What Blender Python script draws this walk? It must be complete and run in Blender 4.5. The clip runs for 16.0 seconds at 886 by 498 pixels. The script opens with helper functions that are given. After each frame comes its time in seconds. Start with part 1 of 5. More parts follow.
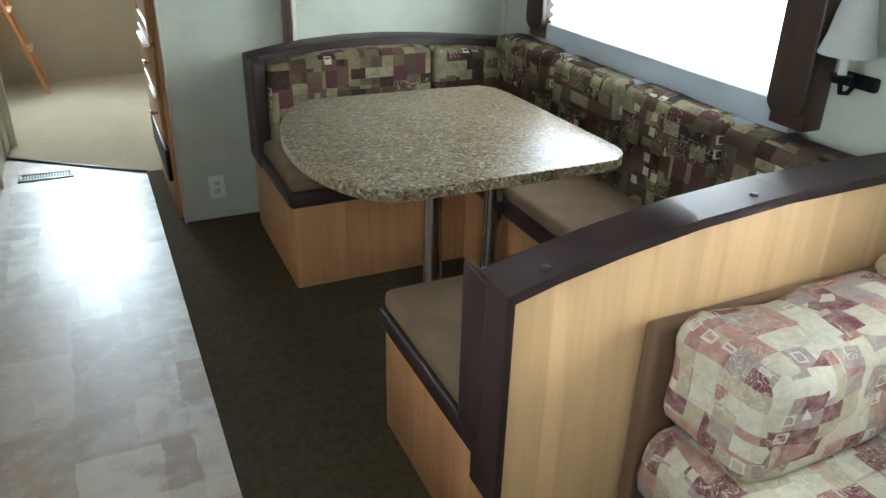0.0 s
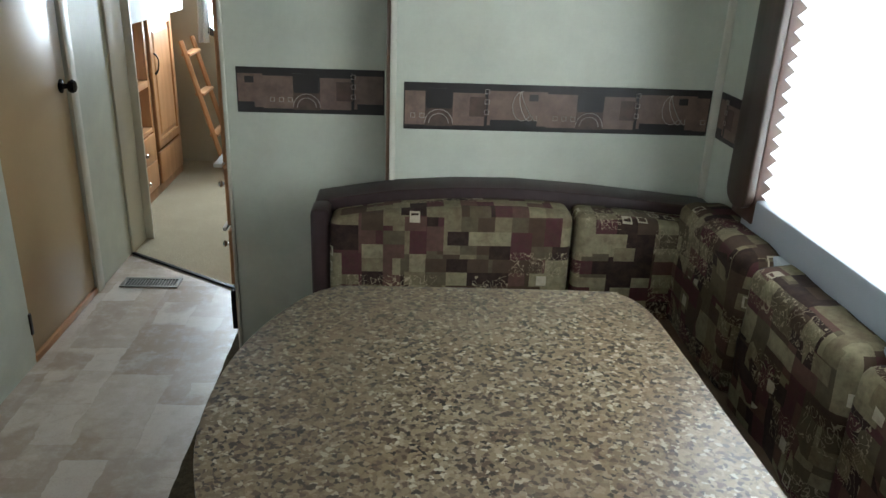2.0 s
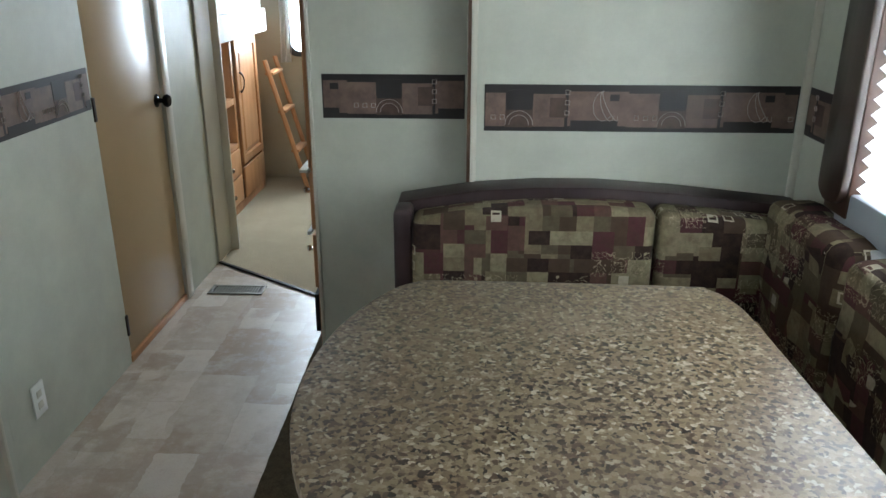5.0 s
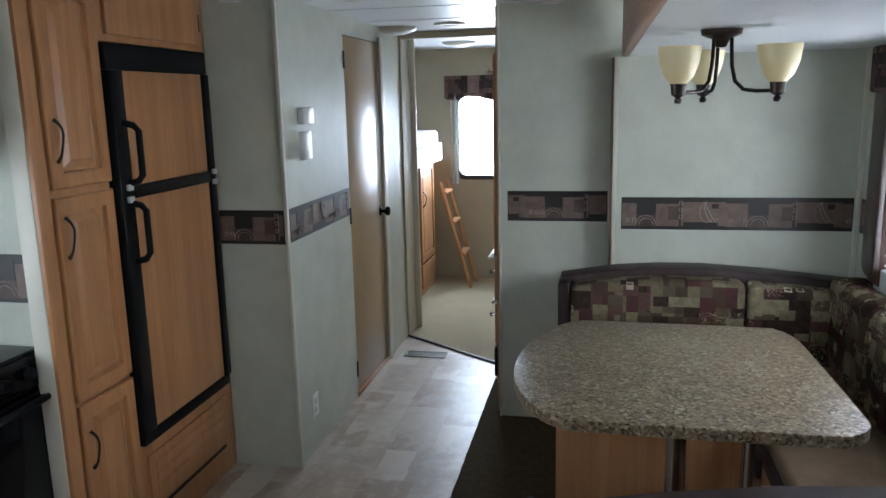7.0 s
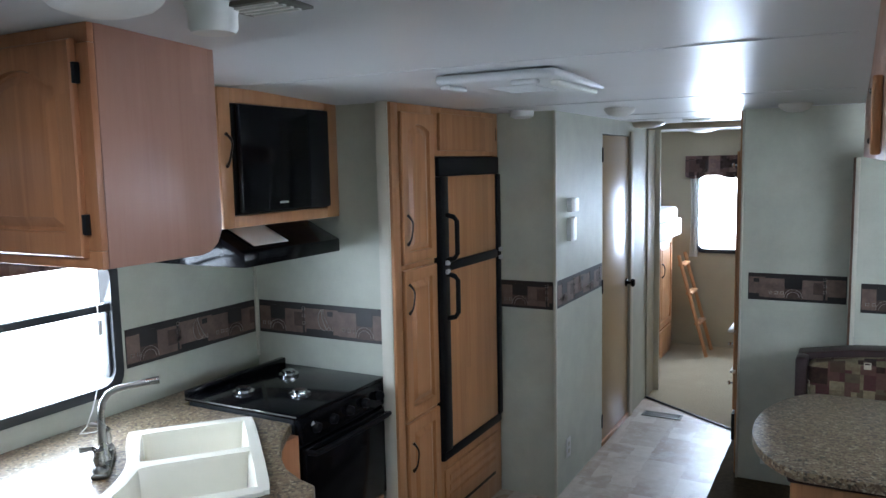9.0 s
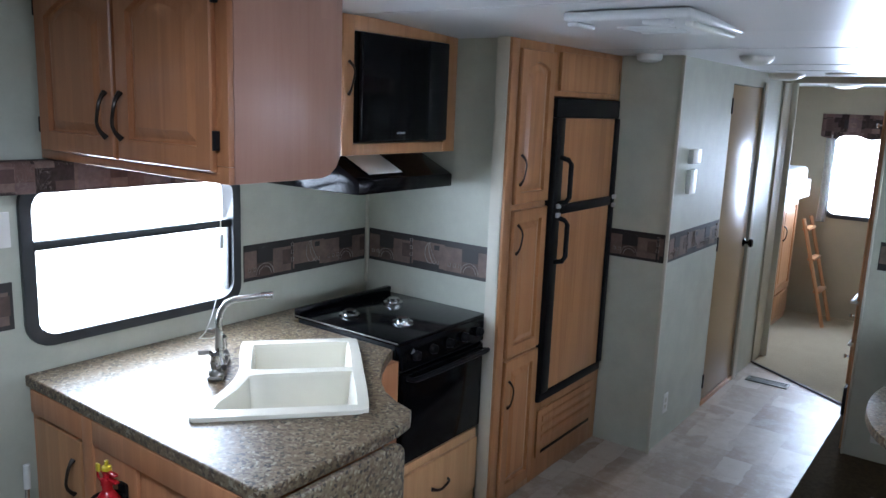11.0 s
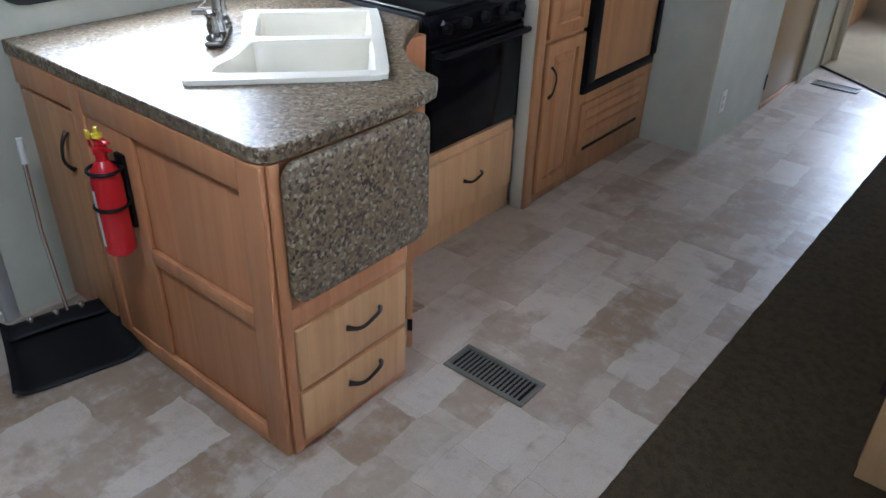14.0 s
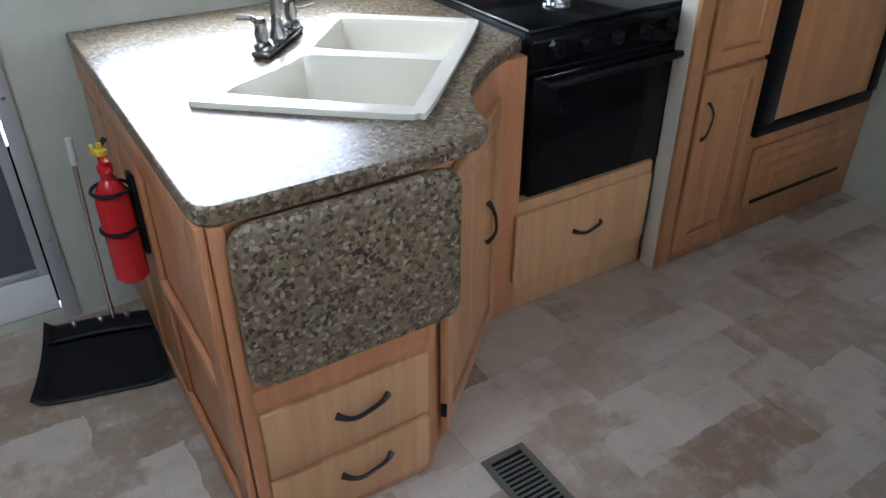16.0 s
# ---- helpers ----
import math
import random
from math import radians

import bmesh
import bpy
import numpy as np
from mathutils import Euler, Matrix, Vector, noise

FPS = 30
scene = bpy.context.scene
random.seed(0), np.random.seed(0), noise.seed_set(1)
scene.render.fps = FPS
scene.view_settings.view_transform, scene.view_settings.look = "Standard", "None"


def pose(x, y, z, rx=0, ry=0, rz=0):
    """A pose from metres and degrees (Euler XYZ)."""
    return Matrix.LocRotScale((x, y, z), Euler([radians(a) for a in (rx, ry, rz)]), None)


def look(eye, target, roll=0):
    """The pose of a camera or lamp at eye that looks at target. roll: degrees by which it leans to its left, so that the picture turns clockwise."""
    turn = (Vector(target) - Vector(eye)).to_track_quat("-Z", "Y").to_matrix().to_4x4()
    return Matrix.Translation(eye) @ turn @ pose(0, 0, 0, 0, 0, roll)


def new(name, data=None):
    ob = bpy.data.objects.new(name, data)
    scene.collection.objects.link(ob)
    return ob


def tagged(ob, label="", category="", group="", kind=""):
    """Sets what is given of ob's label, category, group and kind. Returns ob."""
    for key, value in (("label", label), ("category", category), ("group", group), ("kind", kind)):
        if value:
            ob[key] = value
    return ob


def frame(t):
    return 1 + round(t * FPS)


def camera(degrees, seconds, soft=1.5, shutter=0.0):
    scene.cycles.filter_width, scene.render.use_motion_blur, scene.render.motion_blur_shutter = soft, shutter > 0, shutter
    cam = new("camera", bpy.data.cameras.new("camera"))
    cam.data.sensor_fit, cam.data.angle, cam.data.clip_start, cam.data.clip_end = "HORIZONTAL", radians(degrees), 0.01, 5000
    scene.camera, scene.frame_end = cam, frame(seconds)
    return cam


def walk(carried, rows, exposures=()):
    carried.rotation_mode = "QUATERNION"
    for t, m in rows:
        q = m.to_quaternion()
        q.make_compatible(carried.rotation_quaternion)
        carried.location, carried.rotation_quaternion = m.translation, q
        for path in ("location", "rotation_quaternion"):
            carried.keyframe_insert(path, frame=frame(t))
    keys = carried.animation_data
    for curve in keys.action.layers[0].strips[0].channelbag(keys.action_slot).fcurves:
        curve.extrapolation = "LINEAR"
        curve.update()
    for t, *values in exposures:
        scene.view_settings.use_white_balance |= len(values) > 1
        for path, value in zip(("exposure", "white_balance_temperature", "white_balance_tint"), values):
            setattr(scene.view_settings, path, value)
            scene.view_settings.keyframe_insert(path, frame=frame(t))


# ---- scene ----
cam = camera(60.4, 16.0)
PATH = [
    (0, (0.932, 0.925, 1.587), (1.691, 2.547, 0.696), 1.5),
    (0.5, (1.219, 1.107, 1.562), (1.823, 2.836, 0.758), 2.1),
    (1, (1.462, 1.400, 1.588), (1.928, 3.191, 0.831), 4.2),
    (1.5, (1.699, 1.674, 1.618), (1.957, 3.518, 0.887), 4.0),
    (2, (1.804, 1.933, 1.611), (1.930, 3.791, 0.873), 2.3),
    (2.5, (1.822, 2.072, 1.585), (1.882, 3.916, 0.811), 0.8),
    (3, (1.803, 2.115, 1.574), (1.867, 3.941, 0.758), -0.3),
    (5.5, (1.753, 1.675, 1.551), (1.677, 3.576, 0.935), 0.3),
    (6, (1.652, 1.334, 1.640), (1.625, 3.266, 1.124), 0.6),
    (6.5, (1.629, 0.983, 1.682), (1.506, 2.938, 1.280), 0.1),
    (7, (1.723, 0.714, 1.679), (1.322, 2.635, 1.294), -1.3),
    (7.5, (1.699, 0.446, 1.723), (1.148, 2.346, 1.426), -1.5),
    (8, (1.729, 0.265, 1.779), (1.025, 2.125, 1.565), -1.7),
    (8.5, (1.771, 0.083, 1.829), (0.935, 1.889, 1.624), -1.5),
    (9, (1.778, -0.030, 1.863), (0.831, 1.718, 1.641), -1.2),
    (11.5, (1.760, -0.036, 1.838), (0.565, 1.503, 1.388), 2.6),
    (12, (1.723, -0.004, 1.799), (0.568, 1.521, 1.214), 3.8),
    (12.5, (1.693, 0.041, 1.738), (0.576, 1.541, 1.029), 3.9),
    (13, (1.661, 0.084, 1.681), (0.581, 1.548, 0.851), 3.5),
    (13.5, (1.645, 0.143, 1.624), (0.578, 1.548, 0.683), 2.9),
    (14, (1.644, 0.183, 1.567), (0.570, 1.518, 0.535), 1.8),
    (14.5, (1.647, 0.248, 1.540), (0.553, 1.484, 0.409), 0.3),
    (15, (1.610, 0.363, 1.529), (0.471, 1.529, 0.370), -0.2),
    (15.5, (1.606, 0.542, 1.532), (0.351, 1.625, 0.414), 0.0),
    (16, (1.578, 0.851, 1.540), (0.151, 1.745, 0.463), 0.0),
]
EXPOSURES = [(0.0, 0.5, 6100, 0), (0.5, 0.34, 6100, 0), (1.5, -0.12, 6250, 3), (3.0, -0.2, 6250, 4), (5.5, -0.12, 6100, 6), (7.0, -0.36, 5900, 9), (9.0, -0.36, 5650, 10), (12.5, -0.35, 5550, 14), (14.5, -0.08, 5650, 14), (16.0, -0.26, 5700, 13)]
walk(cam, [(t, look(eye, target, roll)) for t, eye, target, roll in PATH], EXPOSURES)

# ---- world and daylight ----
world = bpy.data.worlds.new("sky")
scene.world = world
world.use_nodes = True
wn = world.node_tree.nodes
sky = wn.new("ShaderNodeTexSky")
sky.sky_type, sky.sun_disc, sky.sun_elevation, sky.sun_rotation = "NISHITA", False, radians(40), radians(60)
wn["Background"].inputs["Strength"].default_value = 0.12
world.node_tree.links.new(sky.outputs["Color"], wn["Background"].inputs["Color"])
sun = new("sun", bpy.data.lights.new("sun", "SUN"))
sun.data.energy, sun.data.angle, sun.data.color = 0.8, radians(15), (1.0, 0.97, 0.92)
sun.matrix_world = look((20, 12, 20), (0, 0, 0))


# height of the added ceiling lamp
ADDED_LAMP_Z = 2.2


def daylight_lamp(x, y, z, aim, w, h, power, colour=(0.85, 0.955, 1.05)):
    """An area lamp for overcast sky outside, in a window's opening or added unseen."""
    lamp = new("daylight_lamp", bpy.data.lights.new("daylight_lamp", "AREA"))
    lamp.data.shape, lamp.data.size, lamp.data.size_y = "RECTANGLE", w, h
    lamp.data.energy, lamp.data.color = power, colour
    lamp.matrix_world = look((x, y, z), aim)
    return lamp


daylight_lamp(3.02, 3.25, 1.35, (0, 3.25, 0.7), 1.5, 1.1, 22)
# Lamp for an assumed sofa window, never in view, lighting drawers and carpet.
daylight_lamp(3.02, 1.2, 1.35, (0, 1.2, 0.2), 0.9, 1.1, 31)
daylight_lamp(-0.84, 1.527, 1.275, (2, 1.527, -0.1), 0.87, 0.56, 28)
daylight_lamp(0.74, 7.93, 1.34, (0.74, 0, 1.2), 0.75, 0.85, 78, (0.8, 0.94, 1.1))
# Added ceiling lamp, out of view, to brighten the floor, counter and sofa end.
daylight_lamp(0.6, 0.25, ADDED_LAMP_Z, (0.6, 0.25, 0), 0.36, 0.36, 22)


# ---- materials ----
def nodes_of(name, rough=0.5, metal=0.0):
    m = bpy.data.materials.new(name)
    m.use_nodes = True
    nt = m.node_tree
    b = nt.nodes["Principled BSDF"]
    b.inputs["Roughness"].default_value, b.inputs["Metallic"].default_value = rough, metal
    return m, nt, b


def place_node(nt, scale=(1, 1, 1)):
    tc, mp = nt.nodes.new("ShaderNodeTexCoord"), nt.nodes.new("ShaderNodeMapping")
    mp.inputs["Scale"].default_value = scale
    nt.links.new(tc.outputs["Object"], mp.inputs["Vector"])
    return mp.outputs["Vector"]


def noise_node(nt, vec, scale, detail=4.0, rough=0.6):
    n = nt.nodes.new("ShaderNodeTexNoise")
    n.inputs["Scale"].default_value, n.inputs["Detail"].default_value, n.inputs["Roughness"].default_value = scale, detail, rough
    nt.links.new(vec, n.inputs["Vector"])
    return n


def ramp_node(nt, fac, stops, mode="LINEAR"):
    r = nt.nodes.new("ShaderNodeValToRGB")
    r.color_ramp.interpolation = mode
    while len(r.color_ramp.elements) < len(stops):
        r.color_ramp.elements.new(0.5)
    for e, (p, c) in zip(r.color_ramp.elements, stops):
        e.position, e.color = p, (*c, 1)
    nt.links.new(fac, r.inputs["Fac"])
    return r.outputs["Color"]


def mix_node(nt, fac, a, b, mode="MIX"):
    m = nt.nodes.new("ShaderNodeMix")
    m.data_type, m.blend_type = "RGBA", mode
    for sock, v in ((m.inputs[0], fac), (m.inputs[6], a), (m.inputs[7], b)):
        if isinstance(v, (int, float)):
            sock.default_value = v
        elif isinstance(v, tuple):
            sock.default_value = (*v, 1)
        else:
            nt.links.new(v, sock)
    return m.outputs[2]


def bump_node(nt, b, height, strength=0.2, dist=0.002):
    n = nt.nodes.new("ShaderNodeBump")
    n.inputs["Strength"].default_value, n.inputs["Distance"].default_value = strength, dist
    nt.links.new(height, n.inputs["Height"])
    nt.links.new(n.outputs["Normal"], b.inputs["Normal"])


def rough_node(nt, b, fac, lo, hi):
    n = nt.nodes.new("ShaderNodeMapRange")
    n.inputs["To Min"].default_value, n.inputs["To Max"].default_value = lo, hi
    nt.links.new(fac, n.inputs["Value"])
    nt.links.new(n.outputs["Result"], b.inputs["Roughness"])


def plain(name, colour, rough=0.5, metal=0.0, vary=0.12, scale=6.0, fine=120.0, bump=0.1):
    """A plain surface with slow blotches and fine grain."""
    m, nt, b = nodes_of(name, rough, metal)
    v = place_node(nt)
    slow, quick = noise_node(nt, v, scale), noise_node(nt, v, fine, 2)
    dark = tuple(c * (1 - vary) for c in colour)
    light = tuple(min(1, c * (1 + vary)) for c in colour)
    c = ramp_node(nt, slow.outputs["Fac"], [(0.3, dark), (0.7, light)])
    c = mix_node(nt, 0.15, c, ramp_node(nt, quick.outputs["Fac"], [(0.3, dark), (0.7, light)]))
    nt.links.new(c, b.inputs["Base Color"])
    rough_node(nt, b, slow.outputs["Fac"], max(0.03, rough - 0.06), min(1, rough + 0.06))
    if bump:
        bump_node(nt, b, quick.outputs["Fac"], bump, 0.001)
    return m


def wood(name, light, dark, rough=0.32, up="z", board=0.085):
    """Satin wood with grain along one axis, in boards of slightly different tone."""
    m, nt, b = nodes_of(name, rough)
    k = {"z": (26, 26, 1.3), "x": (1.3, 26, 26), "y": (26, 1.3, 26)}[up]
    v = place_node(nt, k)
    grain = noise_node(nt, v, 1.0, 6, 0.65)
    grain.inputs["Distortion"].default_value = 0.6
    pore = noise_node(nt, place_node(nt, tuple(a * 8 for a in k)), 1.0, 2)
    strip = nt.nodes.new("ShaderNodeTexVoronoi")
    strip.feature, strip.distance, strip.inputs["Scale"].default_value = "F1", "CHEBYCHEV", 1.0
    q = {"z": (1 / board, 1 / board, 0.15), "x": (0.15, 1 / board, 1 / board), "y": (1 / board, 0.15, 1 / board)}[up]
    nt.links.new(place_node(nt, q), strip.inputs["Vector"])
    tone = ramp_node(nt, strip.outputs["Color"], [(0.0, tuple(c * 0.86 for c in light)), (1.0, tuple(min(1, c * 1.1) for c in light))])
    c = mix_node(nt, ramp_node(nt, grain.outputs["Fac"], [(0.42, (0, 0, 0)), (0.72, (0.75,) * 3)]), tone, dark)
    c = mix_node(nt, ramp_node(nt, pore.outputs["Fac"], [(0.6, (0, 0, 0)), (0.75, (0.35,) * 3)]), c, dark)
    nt.links.new(c, b.inputs["Base Color"])
    rough_node(nt, b, grain.outputs["Fac"], rough - 0.07, rough + 0.1)
    bump_node(nt, b, pore.outputs["Fac"], 0.06, 0.0006)
    return m


def granite(name):
    """Speckled stone-print laminate with a low sheen."""
    m, nt, b = nodes_of(name, 0.2)
    v = place_node(nt)
    wob = noise_node(nt, v, 85, 3)
    off = nt.nodes.new("ShaderNodeVectorMath")
    off.operation = "MULTIPLY_ADD"
    off.inputs[1].default_value = (0.016,) * 3
    nt.links.new(wob.outputs["Color"], off.inputs[0])
    nt.links.new(v, off.inputs[2])
    vo = nt.nodes.new("ShaderNodeTexVoronoi")
    vo.inputs["Scale"].default_value = 118
    nt.links.new(off.outputs["Vector"], vo.inputs["Vector"])
    sep = nt.nodes.new("ShaderNodeSeparateColor")
    nt.links.new(vo.outputs["Color"], sep.inputs["Color"])
    c = ramp_node(nt, sep.outputs["Red"], [(0.0, (0.016, 0.01, 0.007)), (0.14, (0.078, 0.045, 0.025)), (0.27, (0.145, 0.098, 0.054)), (0.5, (0.2, 0.15, 0.087)), (0.78, (0.255, 0.207, 0.135)), (0.92, (0.38, 0.335, 0.245))], "CONSTANT")
    slow = noise_node(nt, v, 9, 4)
    c = mix_node(nt, ramp_node(nt, slow.outputs["Fac"], [(0.35, (0, 0, 0)), (0.7, (0.35,) * 3)]), c, (0.2, 0.15, 0.1))
    fine = noise_node(nt, v, 330, 2)
    c = mix_node(nt, ramp_node(nt, fine.outputs["Fac"], [(0.6, (0, 0, 0)), (0.7, (0.5,) * 3)]), c, (0.06, 0.045, 0.035))
    nt.links.new(c, b.inputs["Base Color"])
    rough_node(nt, b, slow.outputs["Fac"], 0.3, 0.38)
    bump_node(nt, b, fine.outputs["Fac"], 0.05, 0.0004)
    return m


def patchwork(name, stops, scale, squares, scroll, rough=0.85, weave=0.35):
    """Cloth printed with overlapping blocks of colour, little framed squares and pale scrolls."""
    m, nt, b = nodes_of(name, rough)
    v = place_node(nt)

    def blocks(size, shift):
        add, snap, white = nt.nodes.new("ShaderNodeVectorMath"), nt.nodes.new("ShaderNodeVectorMath"), nt.nodes.new("ShaderNodeTexWhiteNoise")
        add.operation, snap.operation = "ADD", "SNAP"
        add.inputs[1].default_value, snap.inputs[1].default_value = shift, size
        nt.links.new(v, add.inputs[0])
        nt.links.new(add.outputs["Vector"], snap.inputs[0])
        nt.links.new(snap.outputs["Vector"], white.inputs["Vector"])
        sep = nt.nodes.new("ShaderNodeSeparateColor")
        nt.links.new(white.outputs["Color"], sep.inputs["Color"])
        return sep.outputs

    k = 0.86 / scale
    coarse = blocks((k, k, k * 0.72), (0.013, 0.021, 0.017))
    tall = blocks((k * 0.46, k * 0.46, k * 1.1), (0.05, 0.037, 0.041))
    fine = blocks((k * 0.58, k * 0.58, k * 0.4), (0.029, 0.011, 0.033))
    c = ramp_node(nt, coarse["Red"], stops, "CONSTANT")
    pick = ramp_node(nt, tall["Green"], [(0.0, (0, 0, 0)), (0.62, (1, 1, 1))], "CONSTANT")
    c = mix_node(nt, pick, c, ramp_node(nt, tall["Red"], stops, "CONSTANT"))
    pick = ramp_node(nt, fine["Green"], [(0.0, (0, 0, 0)), (0.55, (1, 1, 1))], "CONSTANT")
    c = mix_node(nt, pick, c, ramp_node(nt, fine["Red"], stops, "CONSTANT"))
    shade = noise_node(nt, v, scale * 5, 5, 0.7)
    c = mix_node(nt, ramp_node(nt, shade.outputs["Fac"], [(0.4, (0, 0, 0)), (0.75, (0.55,) * 3)]), c, stops[3][1])
    if squares:
        small = nt.nodes.new("ShaderNodeTexVoronoi")
        small.distance, small.inputs["Scale"].default_value, small.inputs["Randomness"].default_value = "CHEBYCHEV", scale * 2.6, 0.35
        nt.links.new(v, small.inputs["Vector"])
        ssep = nt.nodes.new("ShaderNodeSeparateColor")
        nt.links.new(small.outputs["Color"], ssep.inputs["Color"])
        ring = ramp_node(nt, small.outputs["Distance"], [(0.0, (0, 0, 0)), (0.22, (0.85,) * 3), (0.31, (0, 0, 0))], "CONSTANT")
        on = ramp_node(nt, ssep.outputs["Red"], [(0.0, (0, 0, 0)), (0.82, (1, 1, 1))], "CONSTANT")
        c = mix_node(nt, mix_node(nt, 1.0, ring, on, "MULTIPLY"), c, squares)
    if scroll:
        wv = noise_node(nt, v, scale * 3.4, 0.6)
        wv.inputs["Distortion"].default_value = 2.6
        line = ramp_node(nt, wv.outputs["Fac"], [(0.0, (0, 0, 0)), (0.5, (0.7,) * 3), (0.545, (0, 0, 0))], "CONSTANT")
        on2 = ramp_node(nt, coarse["Blue"], [(0.0, (0, 0, 0)), (0.7, (1, 1, 1))], "CONSTANT")
        c = mix_node(nt, mix_node(nt, 1.0, line, on2, "MULTIPLY"), c, scroll)
    worn = noise_node(nt, v, 60, 3)
    c = mix_node(nt, ramp_node(nt, worn.outputs["Fac"], [(0.4, (0, 0, 0)), (0.8, (0.3,) * 3)]), c, stops[0][1])
    nt.links.new(c, b.inputs["Base Color"])
    weft = noise_node(nt, v, 700, 1)
    b.inputs["Specular IOR Level"].default_value = 0.2
    bump_node(nt, b, weft.outputs["Fac"], weave, 0.0008)
    return m


def vinyl_floor(name):
    """Sheet vinyl printed with staggered worn stone blocks."""
    m, nt, b = nodes_of(name, 0.3)
    v = place_node(nt)
    wob = noise_node(nt, v, 9, 4)
    off = nt.nodes.new("ShaderNodeVectorMath")
    off.operation = "MULTIPLY_ADD"
    off.inputs[1].default_value = (0.05, 0.04, 0)
    nt.links.new(wob.outputs["Color"], off.inputs[0])
    nt.links.new(v, off.inputs[2])
    rot = nt.nodes.new("ShaderNodeMapping")
    rot.inputs["Rotation"].default_value = (0, 0, radians(90))
    nt.links.new(off.outputs["Vector"], rot.inputs["Vector"])
    cs = []
    for w, h, shift, one, two in ((0.42, 0.24, 0.5, (0.57, 0.495, 0.41), (0.23, 0.15, 0.085)), (0.24, 0.15, 0.35, (0.57, 0.51, 0.44), (0.25, 0.165, 0.095))):
        br = nt.nodes.new("ShaderNodeTexBrick")
        br.inputs["Scale"].default_value, br.inputs["Mortar Size"].default_value, br.offset = 1.0, 0.0014, shift
        br.inputs["Mortar Smooth"].default_value = 0.6
        br.inputs["Brick Width"].default_value, br.inputs["Row Height"].default_value = w, h
        br.inputs["Color1"].default_value, br.inputs["Color2"].default_value = (*one, 1), (*two, 1)
        br.inputs["Mortar"].default_value = (0.33, 0.265, 0.205, 1)
        nt.links.new(rot.outputs["Vector"], br.inputs["Vector"])
        cs.append(br.outputs["Color"])
    slow = noise_node(nt, v, 2.2, 5)
    c = mix_node(nt, ramp_node(nt, slow.outputs["Fac"], [(0.47, (0.12,) * 3), (0.53, (0.75,) * 3)]), cs[0], cs[1])
    mid = noise_node(nt, v, 14, 7, 0.72)
    c = mix_node(nt, ramp_node(nt, mid.outputs["Fac"], [(0.32, (0.45,) * 3), (0.5, (0, 0, 0))]), c, (0.56, 0.505, 0.46))
    c = mix_node(nt, ramp_node(nt, mid.outputs["Fac"], [(0.52, (0, 0, 0)), (0.76, (0.4,) * 3)]), c, (0.2, 0.14, 0.095))
    grit = noise_node(nt, v, 160, 3, 0.7)
    c = mix_node(nt, ramp_node(nt, grit.outputs["Fac"], [(0.52, (0, 0, 0)), (0.75, (0.4,) * 3)]), c, (0.25, 0.19, 0.15))
    nt.links.new(c, b.inputs["Base Color"])
    rough_node(nt, b, mid.outputs["Fac"], 0.3, 0.46)
    bump_node(nt, b, mid.outputs["Fac"], 0.12, 0.001)
    return m


def carpet(name, colour, clumps=0.6):
    m, nt, b = nodes_of(name, 0.95)
    v = place_node(nt)
    tuft, slow = noise_node(nt, v, 260, 3, 0.8), noise_node(nt, v, 5, 5)
    c = ramp_node(nt, tuft.outputs["Fac"], [(0.3, tuple(a * 0.55 for a in colour)), (0.7, tuple(a * 1.3 for a in colour))])
    c = mix_node(nt, ramp_node(nt, slow.outputs["Fac"], [(0.4, (0, 0, 0)), (0.7, (0.5,) * 3)]), c, tuple(a * 0.8 for a in colour))
    clump = noise_node(nt, v, 34, 4, 0.7)
    c = mix_node(nt, ramp_node(nt, clump.outputs["Fac"], [(0.38, (clumps,) * 3), (0.56, (0, 0, 0))]), c, tuple(a * 0.55 for a in colour))
    nt.links.new(c, b.inputs["Base Color"])
    b.inputs["Specular IOR Level"].default_value = 0.05
    bump_node(nt, b, tuft.outputs["Fac"], 0.9, 0.006)
    return m


def glass(name):
    """A clear pane: lets light through and mirrors a little."""
    m, nt, b = nodes_of(name, 0.02)
    nt.nodes.remove(b)
    t, g, mix = nt.nodes.new("ShaderNodeBsdfTransparent"), nt.nodes.new("ShaderNodeBsdfGlossy"), nt.nodes.new("ShaderNodeMixShader")
    g.inputs["Roughness"].default_value, mix.inputs["Fac"].default_value = 0.02, 0.06
    nt.links.new(t.outputs[0], mix.inputs[1])
    nt.links.new(g.outputs[0], mix.inputs[2])
    nt.links.new(mix.outputs[0], nt.nodes["Material Output"].inputs["Surface"])
    return m


def shade_cloth(name, colour, clear):
    """Thin cloth that daylight shines through."""
    m, nt, b = nodes_of(name, 0.9)
    nt.nodes.remove(b)
    d, t, x = nt.nodes.new("ShaderNodeBsdfDiffuse"), nt.nodes.new("ShaderNodeBsdfTranslucent"), nt.nodes.new("ShaderNodeBsdfTransparent")
    a, c = nt.nodes.new("ShaderNodeMixShader"), nt.nodes.new("ShaderNodeMixShader")
    n = noise_node(nt, place_node(nt), 180, 2)
    col = ramp_node(nt, n.outputs["Fac"], [(0.3, tuple(k * 0.93 for k in colour)), (0.7, colour)])
    nt.links.new(col, d.inputs["Color"])
    nt.links.new(col, t.inputs["Color"])
    a.inputs["Fac"].default_value, c.inputs["Fac"].default_value = 0.6, clear
    nt.links.new(d.outputs[0], a.inputs[1])
    nt.links.new(t.outputs[0], a.inputs[2])
    nt.links.new(a.outputs[0], c.inputs[1])
    nt.links.new(x.outputs[0], c.inputs[2])
    nt.links.new(c.outputs[0], nt.nodes["Material Output"].inputs["Surface"])
    return m


